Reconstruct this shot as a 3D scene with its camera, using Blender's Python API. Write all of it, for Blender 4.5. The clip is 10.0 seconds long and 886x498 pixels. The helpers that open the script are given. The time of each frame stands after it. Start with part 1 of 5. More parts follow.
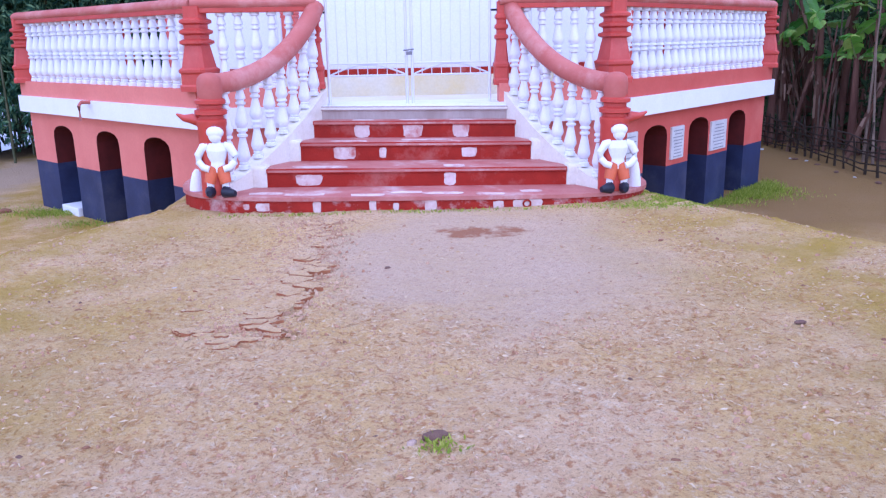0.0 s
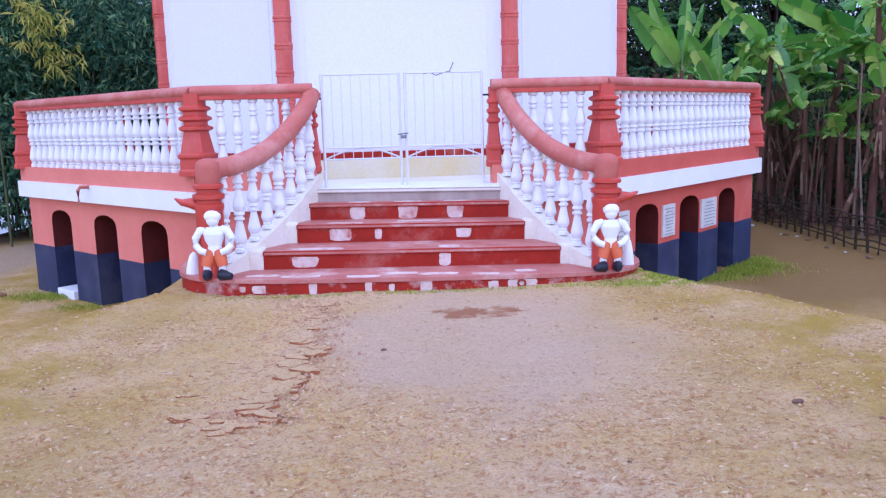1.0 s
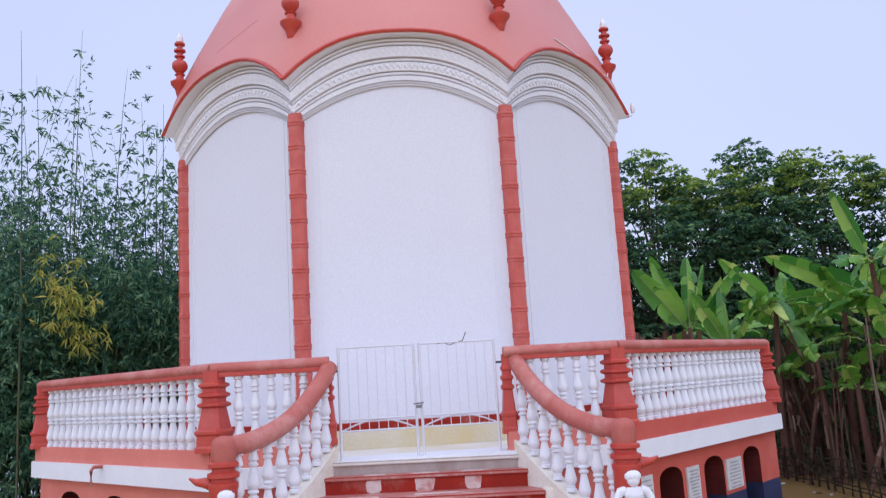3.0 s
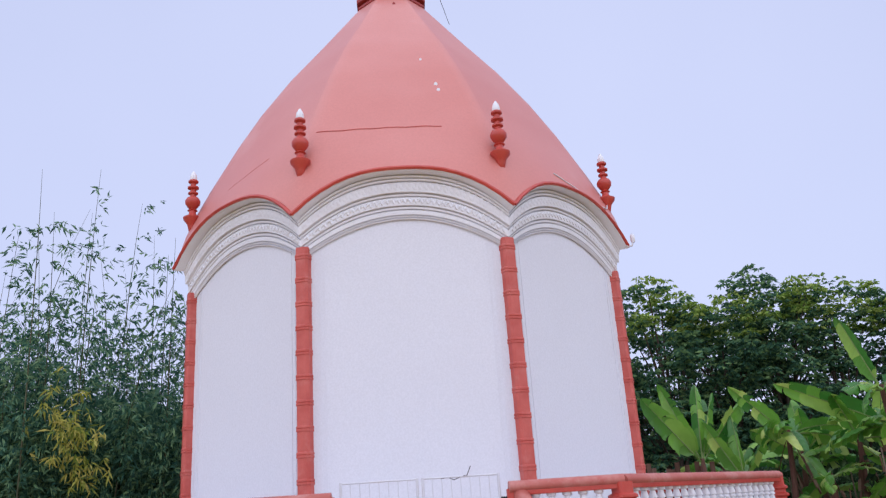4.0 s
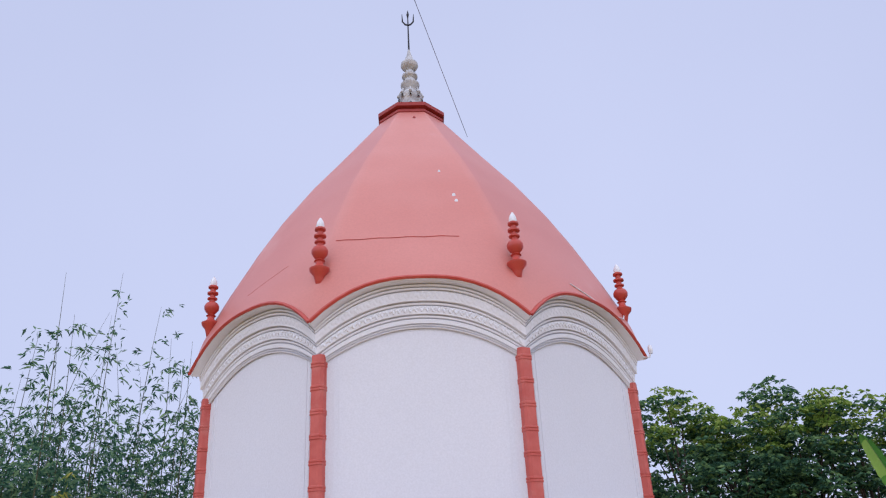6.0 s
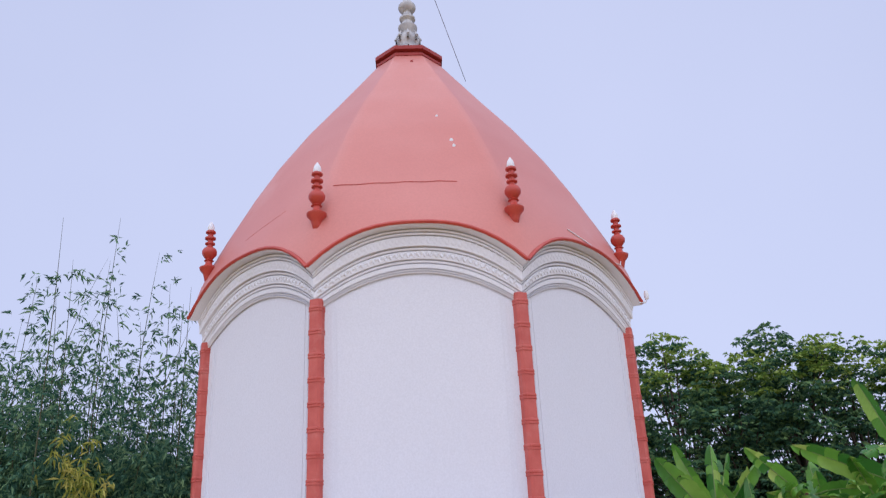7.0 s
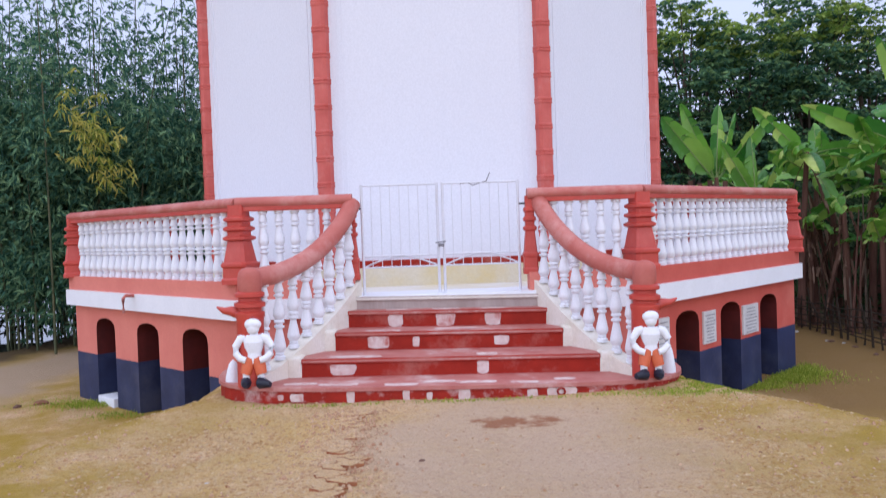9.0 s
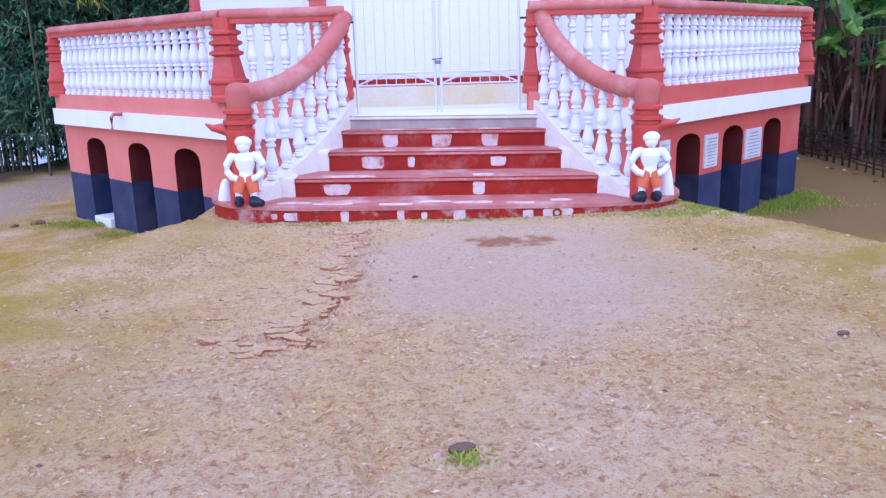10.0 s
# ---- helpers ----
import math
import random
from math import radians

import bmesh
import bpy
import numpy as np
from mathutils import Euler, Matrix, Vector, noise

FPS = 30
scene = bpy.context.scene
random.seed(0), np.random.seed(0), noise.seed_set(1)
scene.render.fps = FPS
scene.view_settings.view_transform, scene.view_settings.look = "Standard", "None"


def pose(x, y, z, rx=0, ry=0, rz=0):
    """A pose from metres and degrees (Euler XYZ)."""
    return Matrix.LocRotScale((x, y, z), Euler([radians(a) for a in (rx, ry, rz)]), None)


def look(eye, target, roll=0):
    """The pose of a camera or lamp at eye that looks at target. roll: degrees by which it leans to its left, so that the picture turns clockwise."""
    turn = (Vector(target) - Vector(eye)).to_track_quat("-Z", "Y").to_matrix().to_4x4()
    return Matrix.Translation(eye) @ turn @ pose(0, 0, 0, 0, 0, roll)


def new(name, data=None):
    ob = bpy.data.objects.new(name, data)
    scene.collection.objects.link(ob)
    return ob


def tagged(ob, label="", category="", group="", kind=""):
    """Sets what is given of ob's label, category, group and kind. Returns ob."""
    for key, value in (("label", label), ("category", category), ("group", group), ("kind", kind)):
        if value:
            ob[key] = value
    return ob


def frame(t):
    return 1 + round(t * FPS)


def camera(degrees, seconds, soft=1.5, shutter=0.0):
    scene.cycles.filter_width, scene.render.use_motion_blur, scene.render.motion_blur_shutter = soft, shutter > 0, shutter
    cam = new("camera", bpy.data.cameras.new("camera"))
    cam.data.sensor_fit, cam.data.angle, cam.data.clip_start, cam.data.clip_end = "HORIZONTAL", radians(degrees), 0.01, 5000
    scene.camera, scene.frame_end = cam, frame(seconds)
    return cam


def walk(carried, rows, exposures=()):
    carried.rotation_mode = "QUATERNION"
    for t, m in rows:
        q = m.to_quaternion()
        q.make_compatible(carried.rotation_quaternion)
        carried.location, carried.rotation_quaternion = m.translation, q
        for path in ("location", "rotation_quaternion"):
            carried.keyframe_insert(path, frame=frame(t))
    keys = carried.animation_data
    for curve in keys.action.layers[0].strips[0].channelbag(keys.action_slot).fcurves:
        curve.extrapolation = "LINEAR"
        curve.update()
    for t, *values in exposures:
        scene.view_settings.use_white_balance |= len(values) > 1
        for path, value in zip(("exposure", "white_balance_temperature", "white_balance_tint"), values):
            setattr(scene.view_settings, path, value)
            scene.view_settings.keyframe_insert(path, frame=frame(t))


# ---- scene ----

cam = camera(57.4, 10.0, soft=1.2, shutter=0.2)
PATH = [
    (0, pose(-0.161, -13.691, 1.429, 75.46, 1.01, -3.43)),
    (0.5, pose(-0.165, -13.717, 1.450, 78.21, 1.49, -3.46)),
    (1, pose(-0.167, -13.722, 1.463, 80.92, 1.54, -3.91)),
    (1.5, pose(-0.169, -13.758, 1.487, 84.15, 1.86, -3.56)),
    (2, pose(-0.176, -13.782, 1.517, 88.66, 1.95, -3.58)),
    (2.5, pose(-0.171, -13.816, 1.546, 93.65, 2.77, -3.57)),
    (3, pose(-0.169, -13.848, 1.555, 99.20, 3.39, -2.88)),
    (4.5, pose(-0.109, -14.026, 1.634, 112.45, 3.49, -1.89)),
    (5, pose(-0.136, -14.013, 1.709, 115.60, 3.02, -1.62)),
    (6.5, pose(-0.132, -14.093, 1.580, 115.62, 2.60, -1.43)),
    (7, pose(-0.116, -14.053, 1.582, 111.91, 2.55, -1.57)),
    (7.5, pose(-0.120, -13.998, 1.565, 107.87, 2.40, -1.90)),
    (8, pose(-0.145, -13.907, 1.538, 102.89, 2.08, -1.88)),
    (8.5, pose(-0.164, -13.829, 1.467, 96.90, 2.31, -1.12)),
    (9, pose(-0.179, -13.753, 1.476, 88.52, 1.98, -1.36)),
    (9.5, pose(-0.160, -13.653, 1.416, 80.74, 1.62, -1.28)),
    (10, pose(-0.146, -13.613, 1.383, 76.40, 1.55, -1.37)),
]
EXPOSURES = [(0, 0.55, 4850, 24), (0.5, 0.52, 4950, 23), (1, 0.44, 5080, 20), (1.5, 0.31, 5600, 14), (2, 0.27, 5800, 12), (2.5, 0.15, 5850, 12), (3, 0.08, 5950, 11),
             (4.5, 0.03, 6150, 11), (6.5, -0.05, 6150, 11), (7.5, 0.0, 6100, 11), (8, 0.03, 6000, 11), (8.5, 0.14, 6050, 11), (9, 0.23, 5950, 11), (9.5, 0.44, 5450, 16), (10, 0.55, 4900, 23)]
walk(cam, PATH, EXPOSURES)

# ---- sky and sun: bright overcast ----
world = bpy.data.worlds.new("overcast_sky")
scene.world = world
world.use_nodes = True
wn, wl = world.node_tree.nodes, world.node_tree.links
sky = wn.new("ShaderNodeTexSky")
sky.sky_type = "NISHITA"
sky.sun_disc = False
sky.sun_elevation, sky.sun_rotation = radians(41), radians(184)
sky_bg = wn["Background"]
sky_bg.inputs["Strength"].default_value = 0.10
cloud_bg = wn.new("ShaderNodeBackground")
cloud_tex = wn.new("ShaderNodeTexNoise")
cloud_tex.inputs["Scale"].default_value = 1.3
cloud_tex.inputs["Detail"].default_value = 3.0
cloud_ramp = wn.new("ShaderNodeValToRGB")
cloud_ramp.color_ramp.elements[0].position, cloud_ramp.color_ramp.elements[1].position = 0.3, 0.75
cloud_ramp.color_ramp.elements[0].color = (0.585, 0.62, 0.83, 1)
cloud_ramp.color_ramp.elements[1].color = (0.66, 0.69, 0.90, 1)
cloud_bg.inputs["Strength"].default_value = 1.08
sky_mix = wn.new("ShaderNodeMixShader")
sky_mix.inputs[0].default_value = 0.88
wl.new(sky.outputs[0], sky_bg.inputs["Color"])
wl.new(cloud_tex.outputs["Fac"], cloud_ramp.inputs[0])
wl.new(cloud_ramp.outputs[0], cloud_bg.inputs["Color"])
wl.new(sky_bg.outputs[0], sky_mix.inputs[1])
wl.new(cloud_bg.outputs[0], sky_mix.inputs[2])
wl.new(sky_mix.outputs[0], wn["World Output"].inputs["Surface"])

sun = new("sun", bpy.data.lights.new("sun", "SUN"))
sun.data.energy, sun.data.angle, sun.data.color = 2.35, radians(150), (1.0, 0.985, 0.975)
sun.matrix_world = look((-1.2, -17, 15.0), (0, 0, 0))


# ---- materials ----
def rgb(h):
    """Linear colour from an sRGB hex string."""
    v = [int(h[i:i + 2], 16) / 255 for i in (0, 2, 4)]
    return tuple(c / 12.92 if c < 0.04045 else ((c + 0.055) / 1.055) ** 2.4 for c in v)


def surface(name, base, other=None, rough=0.7, scale=6.0, fine=60.0, bump=0.15, stain=None, stain_amount=0.25,
            per_piece=0.0, metal=0.0, spec=0.3, stretch=(1, 1, 1)):
    """A worn surface: two tones at a broad scale, fine grain, stains, fine relief."""
    m = bpy.data.materials.new(name)
    m.use_nodes = True
    n, l = m.node_tree.nodes, m.node_tree.links
    bs = n["Principled BSDF"]
    bs.inputs["Roughness"].default_value = rough
    bs.inputs["Metallic"].default_value = metal
    bs.inputs["Specular IOR Level"].default_value = spec
    co = n.new("ShaderNodeTexCoord")
    mp = n.new("ShaderNodeMapping")
    mp.inputs["Scale"].default_value = stretch
    l.new(co.outputs["Object"], mp.inputs["Vector"])
    other = other or tuple(c * 0.8 for c in base)

    def tex(s, detail, rough_=0.6):
        t = n.new("ShaderNodeTexNoise")
        t.inputs["Scale"].default_value = s
        t.inputs["Detail"].default_value = detail
        t.inputs["Roughness"].default_value = rough_
        l.new(mp.outputs[0], t.inputs["Vector"])
        return t

    def mix(fac, a, b, mode="MIX"):
        x = n.new("ShaderNodeMix")
        x.data_type, x.blend_type = "RGBA", mode
        for sock, val in ((x.inputs[0], fac), (x.inputs[6], a), (x.inputs[7], b)):
            if isinstance(val, (int, float)):
                sock.default_value = val
            elif isinstance(val, tuple):
                sock.default_value = (*val, 1)
            else:
                l.new(val, sock)
        return x.outputs[2]

    def ramp(src, a, b, top=1.0):
        r = n.new("ShaderNodeMapRange")
        r.inputs[1].default_value, r.inputs[2].default_value = a, b
        r.inputs[4].default_value = top
        l.new(src, r.inputs[0])
        return r.outputs[0]

    broad, grain = tex(scale, 4), tex(fine, 3)
    col = mix(ramp(broad.outputs["Fac"], 0.35, 0.65), base, other)
    col = mix(ramp(grain.outputs["Fac"], 0.3, 0.75, 0.35), col, tuple(c * 0.7 for c in base))
    if stain:
        st = tex(scale * 0.45, 6, 0.7)
        col = mix(ramp(st.outputs["Fac"], 0.52, 0.7, stain_amount), col, stain)
    if per_piece:
        oi = n.new("ShaderNodeObjectInfo")
        hs = n.new("ShaderNodeHueSaturation")
        l.new(ramp(oi.outputs["Random"], 0, 1, 1), hs.inputs["Fac"])
        hs.inputs["Value"].default_value = 1 - per_piece
        l.new(col, hs.inputs["Color"])
        col = hs.outputs[0]
    l.new(col, bs.inputs["Base Color"])
    if bump:
        bp = n.new("ShaderNodeBump")
        bp.inputs["Strength"].default_value = bump
        bp.inputs["Distance"].default_value = 0.01
        l.new(grain.outputs["Fac"], bp.inputs["Height"])
        l.new(bp.outputs[0], bs.inputs["Normal"])
    return m


def leafy(name, a, b, c, rough=0.45):
    """Foliage: three tones by leaf, light passing through."""
    m = bpy.data.materials.new(name)
    m.use_nodes = True
    n, l = m.node_tree.nodes, m.node_tree.links
    bs = n["Principled BSDF"]
    bs.inputs["Roughness"].default_value = 0.65
    bs.inputs["Specular IOR Level"].default_value = 0.15
    geo = n.new("ShaderNodeNewGeometry")
    rp = n.new("ShaderNodeValToRGB")
    rp.color_ramp.elements[0].color, rp.color_ramp.elements[1].color = (*a, 1), (*c, 1)
    e = rp.color_ramp.elements.new(0.55)
    e.color = (*b, 1)
    l.new(geo.outputs["Random Per Island"], rp.inputs[0])
    l.new(rp.outputs[0], bs.inputs["Base Color"])
    tr = n.new("ShaderNodeBsdfTranslucent")
    l.new(rp.outputs[0], tr.inputs["Color"])
    ad = n.new("ShaderNodeMixShader")
    ad.inputs[0].default_value = 0.35
    l.new(bs.outputs[0], ad.inputs[1])
    l.new(tr.outputs[0], ad.inputs[2])
    l.new(ad.outputs[0], n["Material Output"].inputs["Surface"])
    return m


WHITE = surface("white_limewash", (0.70, 0.712, 0.79), (0.685, 0.695, 0.77), 0.75, 0.5, 40, 0.008, (0.66, 0.66, 0.72), 0.25)
WHITE_TRIM = surface("white_trim_paint", (0.77, 0.78, 0.84), (0.73, 0.74, 0.80), 0.6, 3, 60, 0.08, (0.6, 0.6, 0.6), 0.25)
BALUSTER_WHITE = surface("baluster_paint", (0.76, 0.77, 0.83), (0.72, 0.73, 0.79), 0.5, 9, 70, 0.08, per_piece=0.05)
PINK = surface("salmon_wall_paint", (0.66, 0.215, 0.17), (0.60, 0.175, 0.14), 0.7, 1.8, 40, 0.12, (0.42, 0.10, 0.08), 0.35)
# deeper, redder salmon for the right-hand terrace faces and beams
DEEP_PINK = surface("deep_salmon", (0.53, 0.105, 0.08), (0.47, 0.08, 0.06), 0.7, 1.8, 40, 0.12, (0.58, 0.20, 0.16), 0.4)
DOME = surface("salmon_dome_paint", (0.58, 0.205, 0.178), (0.54, 0.17, 0.145), 0.42, 0.4, 30, 0.06, (0.62, 0.31, 0.30), 0.7, spec=0.5)
RED = surface("red_oxide_paint", (0.50, 0.058, 0.040), (0.42, 0.044, 0.031), 0.45, 4, 60, 0.1, (0.55, 0.15, 0.12), 0.35, spec=0.5)
PILASTER = surface("pilaster_paint", (0.54, 0.10, 0.078), (0.45, 0.062, 0.046), 0.45, 4, 60, 0.1, (0.58, 0.22, 0.19), 0.5, spec=0.5)
RAIL = surface("handrail_paint", (0.46, 0.145, 0.12), (0.40, 0.095, 0.075), 0.55, 3, 50, 0.2, (0.55, 0.30, 0.27), 0.75)
# dark red that puts the vents' shade into their reveals
REVEAL_SHADE = surface("reveal_shade_red", (0.11, 0.014, 0.013), (0.07, 0.01, 0.01), 0.7, 5, 60, 0.15)
DARK_RED = surface("dark_red_rim", (0.36, 0.045, 0.04), (0.28, 0.03, 0.03), 0.5, 5, 60, 0.1)
SCUFFED_RED = surface("scuffed_red_paint", (0.34, 0.024, 0.014), (0.25, 0.018, 0.011), 0.55, 7, 70, 0.3, (0.62, 0.50, 0.48), 0.8, spec=0.15)
STEP_RED = surface("red_step_paint", (0.33, 0.023, 0.012), (0.24, 0.016, 0.009), 0.5, 5, 60, 0.25, (0.42, 0.17, 0.14), 0.6, spec=0.15)
TREAD = surface("worn_tread", (0.46, 0.19, 0.165), (0.38, 0.11, 0.095), 0.55, 4, 50, 0.25, (0.60, 0.49, 0.47), 0.9)
NAVY = surface("navy_dado_paint", (0.020, 0.026, 0.070), (0.03, 0.04, 0.105), 0.55, 3, 50, 0.12, (0.10, 0.10, 0.13), 0.4)
CREAM = surface("cream_plaster", (0.70, 0.64, 0.55), (0.74, 0.71, 0.67), 0.75, 3, 50, 0.15, (0.45, 0.38, 0.28), 0.5)
FLOOR = surface("terrace_floor", (0.66, 0.62, 0.56), (0.72, 0.69, 0.66), 0.6, 2, 40, 0.1, (0.62, 0.48, 0.20), 0.5)
YELLOWED = surface("yellowed_plinth", (0.64, 0.55, 0.34), (0.66, 0.61, 0.50), 0.7, 2.5, 40, 0.1, (0.62, 0.46, 0.15), 0.5)
CEMENT = surface("grey_cement", (0.42, 0.35, 0.33), (0.31, 0.24, 0.22), 0.8, 5, 60, 0.25, (0.5, 0.47, 0.46), 0.6, stretch=(1, 1, 0.3))
SPIRE = surface("weathered_grey_plaster", (0.55, 0.55, 0.57), (0.36, 0.36, 0.39), 0.8, 6, 50, 0.3, (0.18, 0.18, 0.2), 0.6)
IRON = surface("dark_iron", (0.03, 0.03, 0.035), None, 0.5, 8, 80, 0.1, metal=0.6)
GATE = surface("white_gate_enamel", (0.66, 0.67, 0.74), (0.60, 0.61, 0.67), 0.4, 8, 70, 0.05, (0.5, 0.4, 0.33), 0.25)
LATCH = surface("dull_steel", (0.22, 0.22, 0.25), None, 0.5, 8, 60, 0.05, metal=0.5)
MARBLE = surface("plaque_marble", (0.62, 0.61, 0.62), (0.52, 0.51, 0.53), 0.35, 8, 60, 0.03)
INK = surface("plaque_ink", (0.30, 0.30, 0.33), None, 0.6, 8, 60, 0)
ORANGE = surface("orange_statue_paint", (0.62, 0.14, 0.06), None, 0.5, 9, 60, 0.1)
BOOT = surface("black_statue_paint", (0.02, 0.022, 0.04), None, 0.4, 9, 60, 0.1)
PATCH = surface("peeled_patch", (0.66, 0.56, 0.54), (0.56, 0.38, 0.36), 0.75, 12, 60, 0.2, (0.38, 0.07, 0.05), 0.85)


# ---- mesh helpers ----
def part(name, bm, material, parent, label="", smooth=None):
    """Link a bmesh as one mesh object under parent."""
    me = bpy.data.meshes.new(name)
    bm.normal_update()
    bm.to_mesh(me)
    bm.free()
    for mt in (material if isinstance(material, (list, tuple)) else [material]):
        me.materials.append(mt)
    if smooth is not None:
        me.polygons.foreach_set("use_smooth", [True] * len(me.polygons))
        me.set_sharp_from_angle(angle=radians(smooth))
    ob = new(name, me)
    if parent is not None:
        ob.parent = parent
    if label:
        tagged(ob, label)
    return ob


def share(name, me, m, parent):
    """Another object on a mesh that stands already, under parent."""
    ob = new(name, me)
    ob.parent = parent
    ob.matrix_basis = m
    return ob


def thing(name, m, label, category, group="", kind=""):
    ob = new(name)
    ob.empty_display_size = 0.2
    ob.matrix_basis = m
    return tagged(ob, label, category, group, kind)


def box(bm, x0, x1, y0, y1, z0, z1, bevel=0.0, mat=0):
    vs = [bm.verts.new((x, y, z)) for z in (z0, z1) for y in (y0, y1) for x in (x0, x1)]
    fs = [bm.faces.new([vs[i] for i in q]) for q in
          ((0, 2, 3, 1), (4, 5, 7, 6), (0, 1, 5, 4), (2, 6, 7, 3), (0, 4, 6, 2), (1, 3, 7, 5))]
    for f in fs:
        f.material_index = mat
    if bevel:
        es = list({e for f in fs for e in f.edges})
        bmesh.ops.bevel(bm, geom=es, offset=bevel, segments=2, profile=0.6, affect="EDGES")
    return bm


def lathe(bm, profile, seg=12, m=Matrix(), turn=0.0, mat=0):
    """Turn a profile of (radius, z) round the z axis; closed at both ends."""
    rings = []
    for r, z in profile:
        ring = []
        for i in range(seg):
            a = 2 * math.pi * i / seg + turn
            ring.append(bm.verts.new(m @ Vector((r * math.cos(a), r * math.sin(a), z))))
        rings.append(ring)
    for a, b in zip(rings, rings[1:]):
        for i in range(seg):
            j = (i + 1) % seg
            bm.faces.new((a[i], a[j], b[j], b[i])).material_index = mat
    bm.faces.new(rings[0][::-1]).material_index = mat
    bm.faces.new(rings[-1]).material_index = mat
    return bm


def tube(bm, pts, radii, seg=10, mat=0, squash=1.0):
    """A round bar along points, with a radius for each."""
    rings = []
    pts = [Vector(p) for p in pts]
    for i, p in enumerate(pts):
        d = (pts[min(i + 1, len(pts) - 1)] - pts[max(i - 1, 0)]).normalized()
        side = d.cross(Vector((0, 0, 1)))
        side = side.normalized() if side.length > 1e-4 else Vector((1, 0, 0))
        up = side.cross(d)
        r = radii if isinstance(radii, (int, float)) else radii[i]
        rings.append([bm.verts.new(p + side * r * math.cos(2 * math.pi * k / seg) + up * r * squash * math.sin(2 * math.pi * k / seg))
                      for k in range(seg)])
    for a, b in zip(rings, rings[1:]):
        for k in range(seg):
            j = (k + 1) % seg
            bm.faces.new((a[k], b[k], b[j], a[j])).material_index = mat
    bm.faces.new(rings[0]).material_index = mat
    bm.faces.new(rings[-1][::-1]).material_index = mat
    return bm


def slab(bm, outline, z0, z1, mat=0):
    """A flat slab from an outline of (x, y), counter-clockwise."""
    lo = [bm.verts.new((x, y, z0)) for x, y in outline]
    hi = [bm.verts.new((x, y, z1)) for x, y in outline]
    bm.faces.new(lo[::-1]).material_index = mat
    bm.faces.new(hi).material_index = mat
    k = len(lo)
    for i in range(k):
        j = (i + 1) % k
        bm.faces.new((lo[i], lo[j], hi[j], hi[i])).material_index = mat
    return bm


def octagon(r):
    """The eight corners of an octagon with a face to the front, counter-clockwise from the front's right corner."""
    return [(r * math.sin(radians(22.5 + 45 * k)), -r * math.cos(radians(22.5 + 45 * k))) for k in range(8)]


def ring_slab(bm, r_out, r_in, z0, z1, mat=0):
    """An octagonal ring."""
    o, i = octagon(r_out), octagon(r_in)
    v = [[bm.verts.new((*p, z)) for p in c] for c, z in ((o, z0), (o, z1), (i, z1), (i, z0))]
    for a in range(4):
        b = (a + 1) % 4
        for k in range(8):
            j = (k + 1) % 8
            bm.faces.new((v[a][k], v[a][j], v[b][j], v[b][k])).material_index = mat
    return bm


def face_pose(k, apothem, z=0.0):
    """Pose of octagon face k (0: front, 1: right of it ...): x along the face to the right, y inward."""
    return pose(0, 0, 0, 0, 0, 45 * k) @ Matrix.Translation((0, -apothem, z))


COS8, TAN8 = math.cos(radians(22.5)), math.tan(radians(22.5))


# ---- ground ----
def ground_z(x, y):
    """Low mound in front of the stairs that falls away to both sides."""
    half = 2.0 + 0.42 * max(0.0, -6.2 - y)
    q = (abs(x) - half) * 0.9
    run = 1.35 + 0.95 * min(max((-6.0 - y) / 1.2, 0.0), 1.0)
    s = min(max(q / run, 0.0), 1.0)
    z = -0.75 * s * s * (3 - 2 * s)
    if y < -14:
        z *= max(0.0, 1 + (y + 14) / 6)
    if y > -5:
        z = min(z, -0.75 * min((y + 5) / 2.0, 1.0)) if abs(x) > 1.9 else z
    if x < -8.5 and y > 3:
        z -= 0.9 * min(1.0, (-8.5 - x) / 2.0) * min(1.0, (y - 3) / 3.0) * (1.0 if y < 40 else 0.0)
    return z + 0.012 * noise.noise(Vector((x * 1.7, y * 1.7, 0))) + 0.006 * noise.noise(Vector((x * 6, y * 6, 3)))


